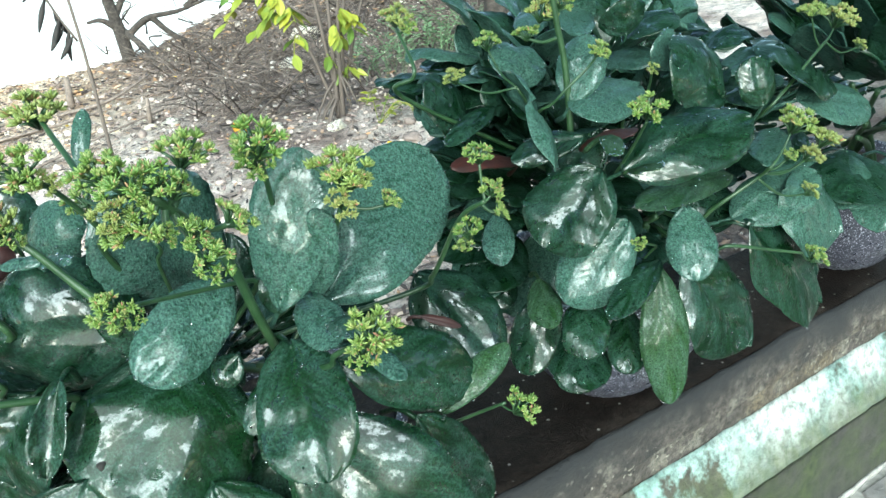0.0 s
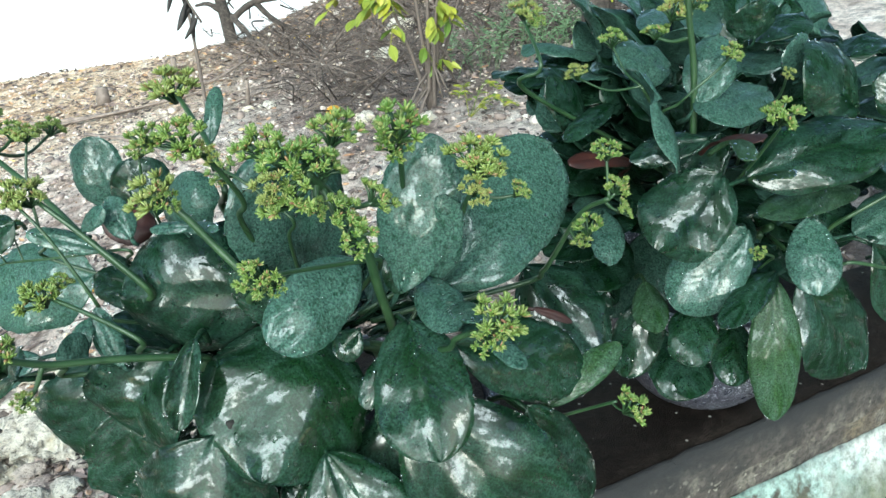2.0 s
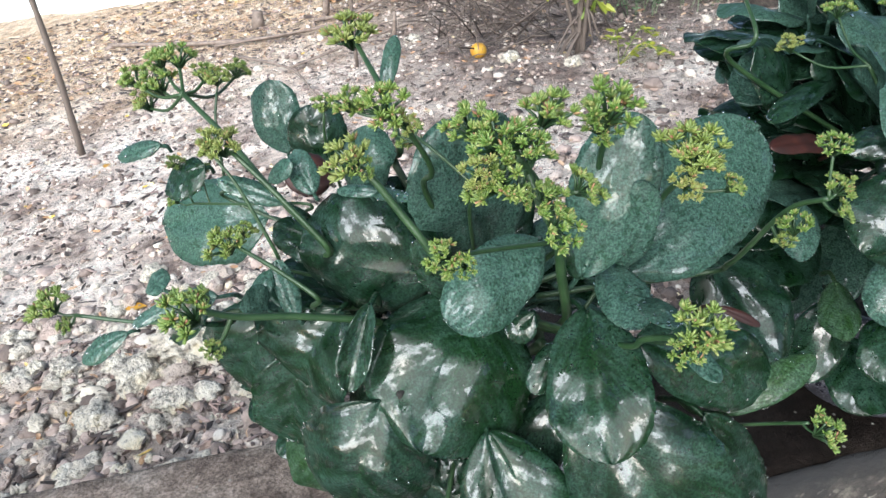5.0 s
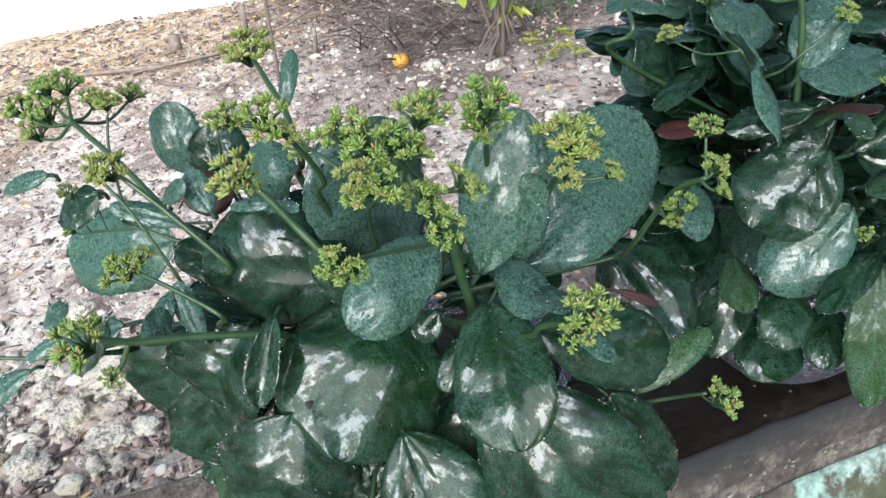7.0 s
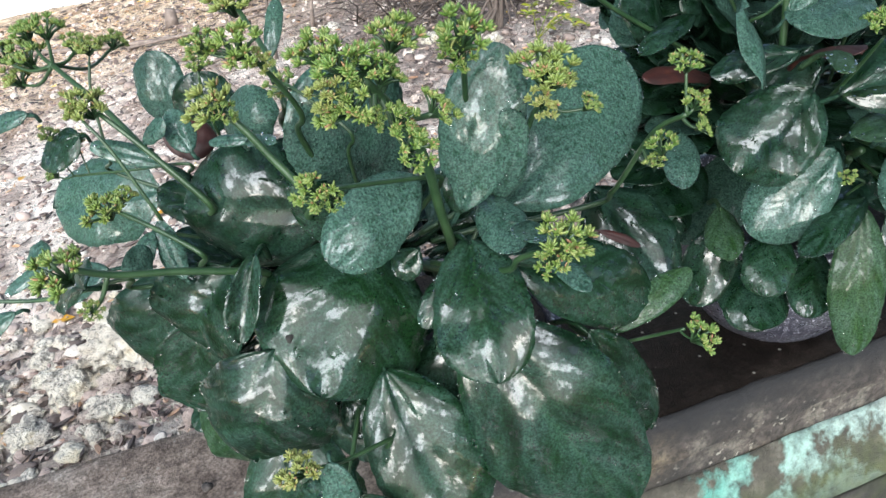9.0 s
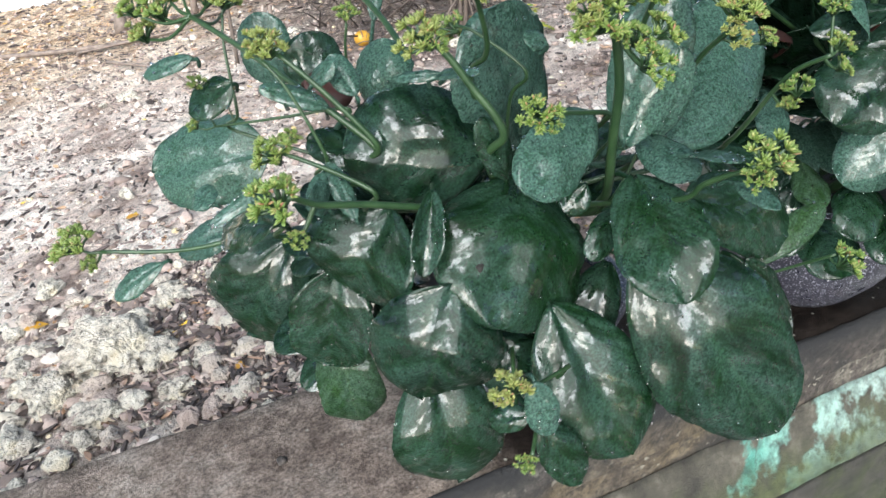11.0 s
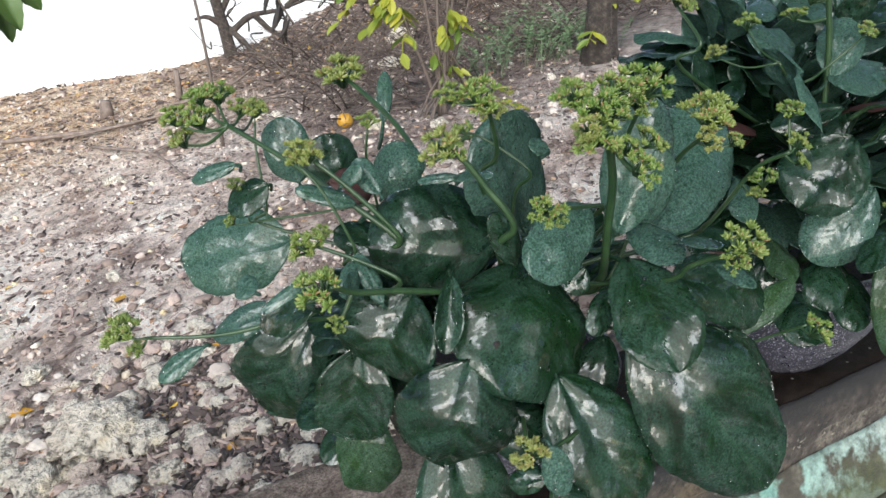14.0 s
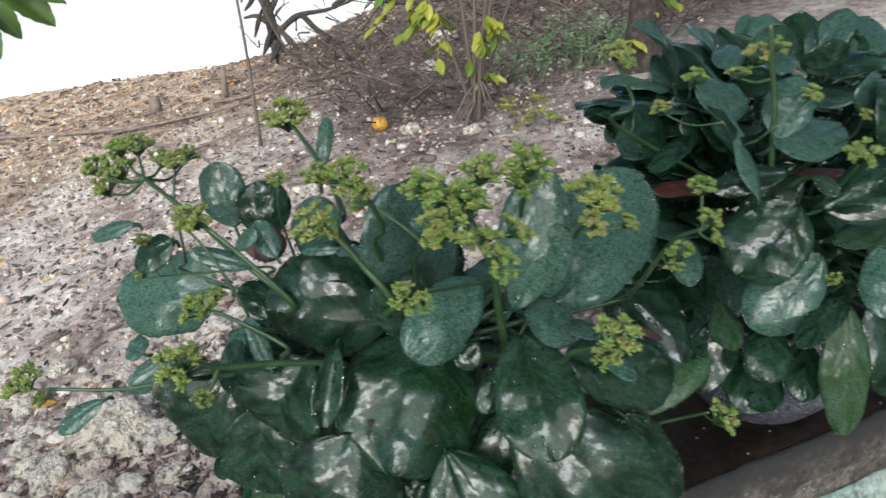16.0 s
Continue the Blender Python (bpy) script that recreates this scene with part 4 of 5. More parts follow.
stalk(a, [(-0.050, 0.530, 1.269), (-0.091, 0.565, 1.259), (-0.131, 0.600, 1.250)], 0.0020, [(-0.139, 0.600, 1.289, 0.55), (-0.119, 0.590, 1.284, 0.60), (-0.147, 0.610, 1.254, 0.50)])
stalk(a, [(-0.056, 0.470, 1.231), (-0.078, 0.492, 1.242), (-0.100, 0.515, 1.250)], 0.0030, [(-0.110, 0.515, 1.257, 1.10), (-0.090, 0.520, 1.261, 0.60)])
stalk(a, [(-0.021, 0.440, 1.217), (-0.066, 0.432, 1.235), (-0.100, 0.424, 1.247), (-0.120, 0.416, 1.261)], 0.0042, [(-0.131, 0.415, 1.267, 1.25), (-0.119, 0.420, 1.231, 0.50)])
stalk(a, [(-0.115, 0.520, 1.192), (-0.158, 0.540, 1.179), (-0.192, 0.560, 1.173), (-0.237, 0.580, 1.176)], 0.0030, [(-0.257, 0.580, 1.194, 1.15), (-0.249, 0.580, 1.170, 0.60)])
stalk(a, [(0.018, 0.410, 1.284), (0.005, 0.417, 1.304), (-0.010, 0.423, 1.327), (-0.026, 0.430, 1.342)], 0.0042, [(-0.027, 0.430, 1.343, 1.15), (-0.015, 0.420, 1.337, 0.60)])
stalk(a, [(0.028, 0.440, 1.327), (0.015, 0.425, 1.351), (0.002, 0.410, 1.370)], 0.0030, [(-0.006, 0.410, 1.377, 1.10), (-0.023, 0.420, 1.379, 0.70), (0.008, 0.410, 1.366, 0.60)])
stalk(a, [(0.045, 0.620, 1.275), (0.047, 0.673, 1.295), (0.041, 0.727, 1.315), (0.037, 0.780, 1.327)], 0.0050, [(0.033, 0.780, 1.344, 1.90)])
stalk(a, [(0.057, 0.450, 1.305), (0.035, 0.475, 1.325), (0.029, 0.500, 1.324)], 0.0020, [(0.029, 0.500, 1.324, 0.80)])
stalk(a, [(0.119, 0.420, 1.207), (0.104, 0.400, 1.253), (0.090, 0.380, 1.299), (0.069, 0.360, 1.337), (0.048, 0.340, 1.365)], 0.0055, [(0.027, 0.350, 1.385, 0.90), (0.037, 0.340, 1.380, 1.00), (0.049, 0.340, 1.374, 0.85), (0.033, 0.330, 1.358, 1.00), (0.025, 0.330, 1.367, 0.70), (0.075, 0.360, 1.384, 1.05), (0.065, 0.350, 1.367, 0.80), (0.067, 0.330, 1.345, 0.75), (0.068, 0.320, 1.334, 0.85), (0.091, 0.340, 1.346, 0.80), (0.050, 0.330, 1.348, 0.50)])
stalk(a, [(0.154, 0.460, 1.232), (0.136, 0.422, 1.310), (0.121, 0.385, 1.359)], 0.0035, [(0.120, 0.380, 1.375, 1.30), (0.117, 0.385, 1.358, 0.80)])
stalk(a, [(0.170, 0.440, 1.223), (0.170, 0.400, 1.295), (0.161, 0.360, 1.331)], 0.0035, [(0.160, 0.360, 1.354, 1.25), (0.163, 0.355, 1.346, 1.00), (0.155, 0.350, 1.331, 0.70), (0.194, 0.360, 1.321, 0.60)])
stalk(a, [(0.132, 0.322, 1.250), (0.134, 0.312, 1.256), (0.129, 0.300, 1.265)], 0.0030, [(0.141, 0.295, 1.276, 1.15), (0.131, 0.295, 1.261, 0.70)])
stalk(a, [(0.104, 0.410, 1.271), (0.067, 0.393, 1.283), (0.038, 0.377, 1.293), (0.022, 0.360, 1.302)], 0.0028, [(0.016, 0.358, 1.305, 0.85), (0.026, 0.360, 1.296, 0.50)])
stalk(a, [(0.132, 0.420, 1.206), (0.147, 0.425, 1.223), (0.156, 0.430, 1.237)], 0.0025, [(0.154, 0.425, 1.248, 0.45)])
stalk(a, [(0.028, 0.340, 1.125), (0.002, 0.330, 1.131), (-0.016, 0.320, 1.143)], 0.0025, [(-0.027, 0.318, 1.151, 0.95)])
stalk(a, [(0.001, 0.330, 1.097), (-0.015, 0.310, 1.093)], 0.0025, [(-0.019, 0.310, 1.086, 0.55)])
stalk(a, [(0.224, 0.360, 1.125), (0.234, 0.335, 1.146), (0.240, 0.310, 1.167)], 0.0022, [(0.257, 0.306, 1.162, 0.95)])
stalk(a, [(0.273, 0.440, 1.216), (0.276, 0.407, 1.268), (0.277, 0.375, 1.291)], 0.0035, [(0.284, 0.372, 1.303, 0.75), (0.278, 0.380, 1.329, 0.80), (0.290, 0.370, 1.284, 0.60), (0.276, 0.400, 1.266, 0.90), (0.272, 0.400, 1.251, 0.60)])
stalk(a, [(-0.010, 0.600, 1.240), (-0.020, 0.590, 1.289), (-0.020, 0.580, 1.318)], 0.0022, [(-0.019, 0.580, 1.330, 0.70)])
stalk(a, [(-0.106, 0.640, 1.258), (-0.105, 0.650, 1.299), (-0.100, 0.660, 1.322)], 0.0022, [(-0.098, 0.660, 1.339, 0.85)])
stalk(a, [(-0.075, 0.500, 1.256), (-0.090, 0.510, 1.296), (-0.102, 0.520, 1.316)], 0.0022, [(-0.103, 0.520, 1.332, 0.80)])
stalk(b, [(0.448, 0.470, 1.287), (0.441, 0.470, 1.349), (0.431, 0.470, 1.389), (0.422, 0.470, 1.428)], 0.0050, [(0.424, 0.480, 1.404, 1.00), (0.450, 0.480, 1.406, 0.80), (0.421, 0.500, 1.384, 0.80)])
stalk(b, [(0.435, 0.460, 1.333), (0.450, 0.450, 1.350), (0.453, 0.440, 1.363)], 0.0020, [(0.456, 0.440, 1.368, 0.75)])
stalk(b, [(0.434, 0.490, 1.286), (0.421, 0.495, 1.312), (0.409, 0.500, 1.332)], 0.0030, [(0.378, 0.560, 1.343, 0.80), (0.413, 0.550, 1.373, 0.90)])
stalk(b, [(0.461, 0.420, 1.259), (0.451, 0.395, 1.288), (0.439, 0.370, 1.318)], 0.0025, [(0.429, 0.360, 1.337, 1.05)])
stalk(b, [(0.572, 0.380, 1.213), (0.592, 0.365, 1.232), (0.589, 0.350, 1.248)], 0.0032, [(0.623, 0.350, 1.290, 1.25), (0.681, 0.350, 1.261, 1.20), (0.656, 0.350, 1.249, 0.90), (0.618, 0.350, 1.255, 0.60), (0.666, 0.350, 1.207, 0.70)])
stalk(b, [(0.575, 0.370, 1.164), (0.618, 0.360, 1.150), (0.664, 0.350, 1.135)], 0.0030, [(0.697, 0.350, 1.126, 0.95)])
stalk(b, [(0.699, 0.420, 1.283), (0.743, 0.420, 1.312), (0.770, 0.420, 1.329)], 0.0030, [(0.794, 0.420, 1.358, 1.30), (0.738, 0.420, 1.370, 0.90), (0.845, 0.420, 1.318, 0.60)])
stalk(b, [(0.494, 0.400, 1.179), (0.455, 0.380, 1.200)], 0.0020, [(0.448, 0.380, 1.203, 0.50)])
stalk(b, [(0.311, 0.520, 1.368), (0.321, 0.560, 1.392)], 0.0030, [(0.322, 0.560, 1.407, 1.00), (0.327, 0.550, 1.397, 0.70)])
stalk(b, [(0.497, 0.420, 1.331), (0.476, 0.400, 1.356)], 0.0020, [(0.477, 0.400, 1.352, 0.40)])

fill(a, 60, (0.08, 0.56, 1.11), (0.10, 0.055, 0.06), 3, front=False, reach=(0.06, 0.095), frost=0.08)
fill(a, 26, (0.02, 0.60, 1.03), (0.07, 0.03, 0.05), 9, front=False, reach=(0.05, 0.08), frost=0.0)
fill(b, 80, (0.63, 0.58, 1.17), (0.17, 0.07, 0.07), 4, front=False, reach=(0.07, 0.10), frost=0.15)
fill(b, 70, (0.62, 0.62, 1.16), (0.20, 0.05, 0.10), 8, reach=(0.08, 0.11), frost=0.3)
fill(b, 34, (0.60, 0.66, 1.31), (0.16, 0.05, 0.03), 10, reach=(0.07, 0.10), frost=0.5)
fill(b, 50, (0.66, 0.60, 1.21), (0.18, 0.10, 0.12), 6, front=False, reach=(0.09, 0.13))
fill(c, 120, (1.12, 0.53, 1.18), (0.24, 0.13, 0.13), 5, reach=(0.09, 0.13), frost=0.4)


for home in (a, b, c):
    if home["drops"].v:
        hold(under("dew", raw("dew", home["drops"].v, home["drops"].f, WATER), None, "clear rain drops on the leaves"), home["ob"])


def speck(at, normal, r):
    """A small dark blemish in a leaf."""
    n = Vector(normal).normalized()
    u = n.orthogonal().normalized()
    v = n.cross(u)
    ring = [Vector(at) + (u * math.cos(w) * 1.2 + v * math.sin(w)) * r * (1 + 0.2 * math.sin(3 * w)) for w in (k * math.pi / 6 for k in range(12))]
    vs = ring + [q - n * 0.002 for q in ring] + [Vector(at) + n * 0.0004]
    fs = [(k, (k + 1) % 12, 24) for k in range(12)] + [(k, 12 + k, 12 + (k + 1) % 12, (k + 1) % 12) for k in range(12)]
    hold(under("blemish", raw("blemish", vs, fs, SPECK), None, "small dark hole in a leaf"), a["ob"])


speck((-0.0099, 0.3846, 1.1943), (-0.1, -0.75, 0.65), 0.0024)


# ---- behind the wall: stones, litter, twigs ----
def stone_shape(rnd, size, detail=1):
    bm = bmesh.new()
    bmesh.ops.create_icosphere(bm, subdivisions=detail, radius=1.0)
    k = [rnd.uniform(0.7, 1.25), rnd.uniform(0.7, 1.25), rnd.uniform(0.45, 0.85)]
    off = rnd.uniform(0, 90)
    vs = []
    for v in bm.verts:
        f = 1 + 0.35 * wob(v.co, 1.3, off)
        vs.append(Vector((v.co.x * k[0], v.co.y * k[1], v.co.z * k[2])) * f * size)
    fs = [[v.index for v in f.verts] for f in bm.faces]
    bm.free()
    turn = Matrix.Rotation(rnd.uniform(0, 6.28), 3, "Z") @ Matrix.Rotation(rnd.uniform(-0.4, 0.4), 3, "X")
    return [turn @ v for v in vs], fs


def scatter_gravel():
    rnd = random.Random(11)
    shapes = [stone_shape(rnd, 1.0) for k in range(24)]
    round_ones = [stone_shape(rnd, 1.0, 3) for k in range(16)]
    round_ones = [([v * (1 + 0.22 * wob(v, 2.6, k) + 0.10 * wob(v, 6.0, k)) for v in vs], fs) for k, (vs, fs) in enumerate(round_ones)]
    heap = Heap()
    for i in range(19000):
        y = 0.86 + 9.3 * rnd.random() ** 1.7
        x = rnd.uniform(-1.6 - 0.12 * y, 1.6 + 0.42 * y)
        size = 0.004 + 0.014 * rnd.random() ** 2.8 + (0.024 * rnd.random() if rnd.random() < 0.05 else 0.0)
        size *= 0.8 + 0.22 * y ** 0.5
        if y < 2.9 and x < 0.5:
            size *= 1.35
        vs, fs = shapes[rnd.randrange(24)]
        if size > 0.017 and y < 3.6:
            vs, fs = round_ones[rnd.randrange(16)]
        w = rnd.uniform(0, 6.28)
        cw, sw = math.cos(w) * size, math.sin(w) * size
        z = lie(x, y) + size * 0.2
        heap.add([(x + v.x * cw - v.y * sw, y + v.x * sw + v.y * cw, z + v.z * size) for v in vs], fs)
    tagged(new("gravel", raw("gravel", heap.v, heap.f, GRAVEL, True)), "pale pinkish stones and grit lying on the soil", "gravel", kind="stuff")


scatter_gravel()


def scatter_rubble():
    rnd = random.Random(14)
    shapes = [stone_shape(rnd, 1.0, 3 if k < 12 else 2) for k in range(24)]
    shapes[:12] = [([v * (1 - 0.45 * max(0.0, 0.10 + wob(v, 3.2, k)) - 0.22 * max(0.0, wob(v, 8.0, k))) for v in vs], fs) for k, (vs, fs) in enumerate(shapes[:12])]
    heap = Heap()
    for i in range(860):
        if i < 700:
            x, y = rnd.uniform(-1.3, 0.42), 1.62 + 1.25 * rnd.random() ** 1.2
            size = 0.010 + 0.040 * rnd.random() ** 2.4
        else:
            x, y = rnd.uniform(-2.0, 4.2), rnd.uniform(2.4, 8.0)
            size = 0.012 + 0.03 * rnd.random() ** 2.5
        vs, fs = shapes[rnd.randrange(12) if i < 700 else 12 + rnd.randrange(12)]
        w = rnd.uniform(0, 6.28)
        cw, sw = math.cos(w) * size, math.sin(w) * size
        z = lie(x, y) + size * 0.32
        heap.add([(x + v.x * cw - v.y * sw, y + v.x * sw + v.y * cw, z + v.z * size) for v in vs], fs)
    tagged(new("rubble", raw("rubble", heap.v, heap.f, ROCK)), "broken cream limestone rubble along the wall's foot", "rubble", kind="stuff")


scatter_rubble()


def scatter_bark():
    rnd = random.Random(15)
    heap = Heap()
    for i in range(7200):
        if i < 2900:
            x, y = rnd.gauss(0.2, 0.32), 1.55 + 1.2 * rnd.random()
        else:
            y = 1.6 + 6.5 * rnd.random()
            x = rnd.uniform(-1.4 - 0.1 * y, 1.2 + 0.45 * y)
        ln, wd, hi = 0.010 + 0.06 * rnd.random() ** 1.6, rnd.uniform(0.003, 0.014), rnd.uniform(0.003, 0.010)
        turn = Matrix.Rotation(rnd.uniform(0, 6.28), 3, "Z") @ Matrix.Rotation(rnd.uniform(-0.3, 0.3), 3, "Y") @ Matrix.Rotation(rnd.uniform(-0.6, 0.6), 3, "X")
        at = Vector((x, y, lie(x, y) + 0.008 + 0.012 * rnd.random()))
        vs = [at + turn @ Vector((u * ln * 0.5, v * wd * (0.5 if u else 1), h * hi)) for h in (0, 1) for u, v in ((-1, -0.6), (0.1, -1), (1, -0.3), (1, 0.4), (0, 1), (-1, 0.5))]
        heap.add(vs, [(0, 1, 2, 3, 4, 5), (11, 10, 9, 8, 7, 6)] + [(k, 6 + k, 6 + (k + 1) % 6, (k + 1) % 6) for k in range(6)])
    tagged(new("bark_chips", raw("bark_chips", heap.v, heap.f, BARK, False)), "dark brown bark chips and stalks scattered on the soil", "bark chips", kind="stuff")


scatter_bark()


def scatter_litter():
    rnd = random.Random(12)
    heap = Heap()
    for i in range(15000):
        y = 0.9 + 9.9 * rnd.random() ** 1.1
        x = rnd.uniform(-1.8 - 0.15 * y, 1.6 + 0.42 * y)
        far_left = ease(y, 5.5, 7.5)
        if rnd.random() > 0.38 + 0.5 * far_left + 0.3 * ease(x, 0.6, 1.6) and y > 2.6:
            continue
        ln = rnd.uniform(0.02, 0.06) * (1 + 0.9 * far_left)
        wd = ln * rnd.uniform(0.18, 0.5)
        turn = Matrix.Rotation(rnd.uniform(0, 6.28), 3, "Z") @ Matrix.Rotation(rnd.uniform(-0.5, 0.5), 3, "X") @ Matrix.Rotation(rnd.uniform(-0.35, 0.35), 3, "Y")
        curl = rnd.uniform(-0.3, 0.5)
        at = Vector((x, y, lie(x, y) + 0.006 + rnd.random() * 0.012))
        pts = [(-1, 0), (-0.4, 1), (0.3, 0.9), (1, 0), (0.3, -0.9), (-0.4, -1), (0, 0)]
        vs = [at + turn @ Vector((u * ln * 0.5, v * wd * 0.5, curl * ln * (u * u * 0.4 + v * v * 0.25))) for u, v in pts]
        heap.add(vs, [(6, 0, 5), (6, 1, 0), (6, 2, 1), (6, 3, 2), (6, 4, 3), (6, 5, 4)])
    tagged(new("leaf_litter", raw("leaf_litter", heap.v, heap.f, LITTER, False)), "curled brown and orange fallen leaves and bark scraps", "leaf litter", kind="stuff")


scatter_litter()


def scatter_twigs():
    rnd = random.Random(13)
    heap = Heap()
    for i in range(2100):
        x, y = rnd.uniform(1.1, 5.2), rnd.uniform(4.5, 8.0)
        x += 0.1 * (y - 4)
        w = rnd.uniform(0, 6.28)
        ln = rnd.uniform(0.12, 0.55)
        rise = rnd.uniform(-0.05, 0.75) * ln
        p0 = Vector((x, y, lie(x, y) + rnd.uniform(0.0, 0.10)))
        p1 = p0 + Vector((math.cos(w) * ln, math.sin(w) * ln, rise))
        mid = (p0 + p1) / 2 + Vector((rnd.uniform(-1, 1), rnd.uniform(-1, 1), rnd.uniform(0, 1))) * ln * 0.15
        r = 0.0022 + 0.006 * rnd.random() ** 2
        heap.add(*tube([p0, mid, p1], [r, r * 0.8, r * 0.4], 4))
    for i in range(260):
        y = 1.0 + 7.0 * rnd.random()
        x = rnd.uniform(-1.6 - 0.1 * y, 2.0 + 0.3 * y)
        w, ln, r = rnd.uniform(0, 6.28), rnd.uniform(0.04, 0.22), rnd.uniform(0.001, 0.0026)
        q = Vector((math.cos(w) * ln, math.sin(w) * ln, 0))
        e = (x + q.x, max(y + q.y, 0.9))
        heap.add(*tube([(x, y, lie(x, y) + 0.006), (x + q.x * 0.5 + 0.1 * q.y, y + q.y * 0.5, lie(x, y) + 0.016), (*e, lie(*e) + 0.008)], [r, r, r * 0.5], 4))
    tagged(new("dry_brush", raw("dry_brush", heap.v, heap.f, TWIG)), "tangle of dry grey brown twigs on the soil", "brush", kind="stuff")


scatter_twigs()


def rock(x, y, size, label, detail=4, tall=1.0):
    rnd = random.Random(int(x * 1000 + y * 77))
    bm = bmesh.new()
    bmesh.ops.create_icosphere(bm, subdivisions=detail, radius=1.0)
    off = rnd.uniform(0, 50)
    k = (rnd.uniform(0.9, 1.25), rnd.uniform(0.8, 1.1), rnd.uniform(0.55, 0.8) * tall)
    for v in bm.verts:
        f = 1 + 0.42 * wob(v.co, 1.2, off) + 0.24 * wob(v.co, 3.4, off) - 0.30 * max(wob(v.co, 6.5, off + 3), 0.0) - 0.10 * max(wob(v.co, 15.0, off + 5), 0.0)
        v.co = Vector((v.co.x * k[0], v.co.y * k[1], v.co.z * k[2])) * f * size
    ob = part("limestone_rock", bm, ROCK, None, smooth=True)
    ob.location = (x, y, lie(x, y) + size * 0.28)
    return tagged(ob, label, "rock", "limestone rocks")


rock(-0.43, 2.36, 0.135, "large pitted cream limestone lump among smaller stones", 5)
rock(-0.27, 2.22, 0.075, "pitted grey limestone rock beside the larger lump")
rock(-0.62, 2.27, 0.085, "pitted cream limestone rock half sunk in gravel")
rock(-0.20, 2.56, 0.050, "yellowish limestone rock on the gravel")
rock(0.00, 2.60, 0.042, "small cream limestone rock on the gravel")
rock(-0.75, 2.12, 0.07, "rough grey limestone rock half sunk in gravel")
rock(-0.47, 2.05, 0.065, "rough grey limestone rock by the wall")
rock(-0.24, 2.02, 0.050, "knobbly grey limestone rock by the wall")
rock(-0.13, 2.12, 0.042, "rounded pale limestone rock by the wall")
rock(-0.36, 2.75, 0.048, "cream limestone rock on bare soil")
rock(-0.62, 2.98, 0.055, "yellowish limestone rock on bare soil")
rock(0.12, 2.22, 0.038, "pinkish limestone rock among leaf litter")
rock(0.23, 2.38, 0.034, "pinkish limestone rock in loose gravel")
rock(-0.9, 2.45, 0.06, "grey limestone rock in loose gravel")
rock(0.25, 3.62, 0.05, "flat whitish limestone rock on bare soil")
rock(1.55, 4.45, 0.06, "whitish limestone rock near the fallen fruit")
rock(1.80, 4.02, 0.05, "whitish limestone rock near the shrub")
rock(2.25, 5.75, 0.09, "pale limestone rock in the dry brush")
rock(2.75, 6.6, 0.13, "white limestone rock beyond the brush")
rock(1.15, 5.5, 0.05, "small pale limestone rock on the soil")
rock(-0.1, 5.3, 0.05, "small brown limestone rock on the soil")


def branch(points, r0, r1, label, material=WOOD):
    r0, r1 = r0 * 0.85, r1 * 0.8
    line = smooth_line([(x, y, lie(x, y) + h + 0.02 * wob((x, y, 3), 3)) for x, y, h in points], 7)
    vs, fs = tube(line, [(r0 + (r1 - r0) * j / len(line)) * (1 + 0.25 * wob(line[j], 9)) for j in range(len(line))], 8)
    return tagged(new("fallen_branch", raw("fallen_branch", vs, fs, material)), label, "branch", "fallen branches")


branch([(-1.5, 8.5, 0.02), (-0.9, 7.75, 0.03), (-0.33, 7.05, 0.04), (0.21, 6.69, 0.03), (0.74, 6.45, 0.07)], 0.028, 0.016, "long bare grey branch lying on leaf litter")
branch([(-0.15, 6.3, 0.02), (0.20, 5.45, 0.05), (0.32, 4.75, 0.02)], 0.016, 0.008, "thin forked dry branch lying on the soil")
branch([(-0.36, 6.95, 0.03), (0.3, 6.6, 0.05), (0.95, 6.5, 0.03)], 0.014, 0.01, "thin dry branch lying across another branch")
branch([(0.2, 5.6, 0.02), (0.75, 5.75, 0.05), (1.2, 5.9, 0.04)], 0.012, 0.008, "thin dry twig lying on the soil")
branch([(0.55, 6.95, 0.03), (0.95, 6.75, 0.04), (1.35, 6.9, 0.12)], 0.02, 0.012, "short dark branch lying near the stump")


def stub(x, y, h, r, label):
    line = [(x, y, lie(x, y) - 0.02), (x + 0.01, y, lie(x, y) + h * 0.5), (x + 0.02, y, lie(x, y) + h)]
    vs, fs = tube(line, [r * 1.15, r, r * 0.75], 9)
    return tagged(new("wood_stub", raw("wood_stub", vs, fs, WOOD)), label, "stump", "wood stubs")


stub(0.70, 7.25, 0.26, 0.030, "short brown broken wood stub standing in leaf litter")
stub(0.05, 7.5, 0.16, 0.06, "squat rotten wood stub standing in leaf litter")
stub(1.05, 5.75, 0.2, 0.018, "small dark wood stub standing in dry brush")


def fruit(x, y, r):
    bm = bmesh.new()
    bmesh.ops.create_icosphere(bm, subdivisions=3, radius=r)
    for v in bm.verts:
        v.co.z *= 0.92
        v.co *= 1 + 0.03 * wob(v.co, 30)
    ob = part("fallen_fruit", bm, FRUIT, None, smooth=True)
    ob.location = (x, y, lie(x, y) + r * 0.85)
    return tagged(ob, "round yellow orange fruit lying on the soil", "fruit")


fruit(1.41, 4.68, 0.056)


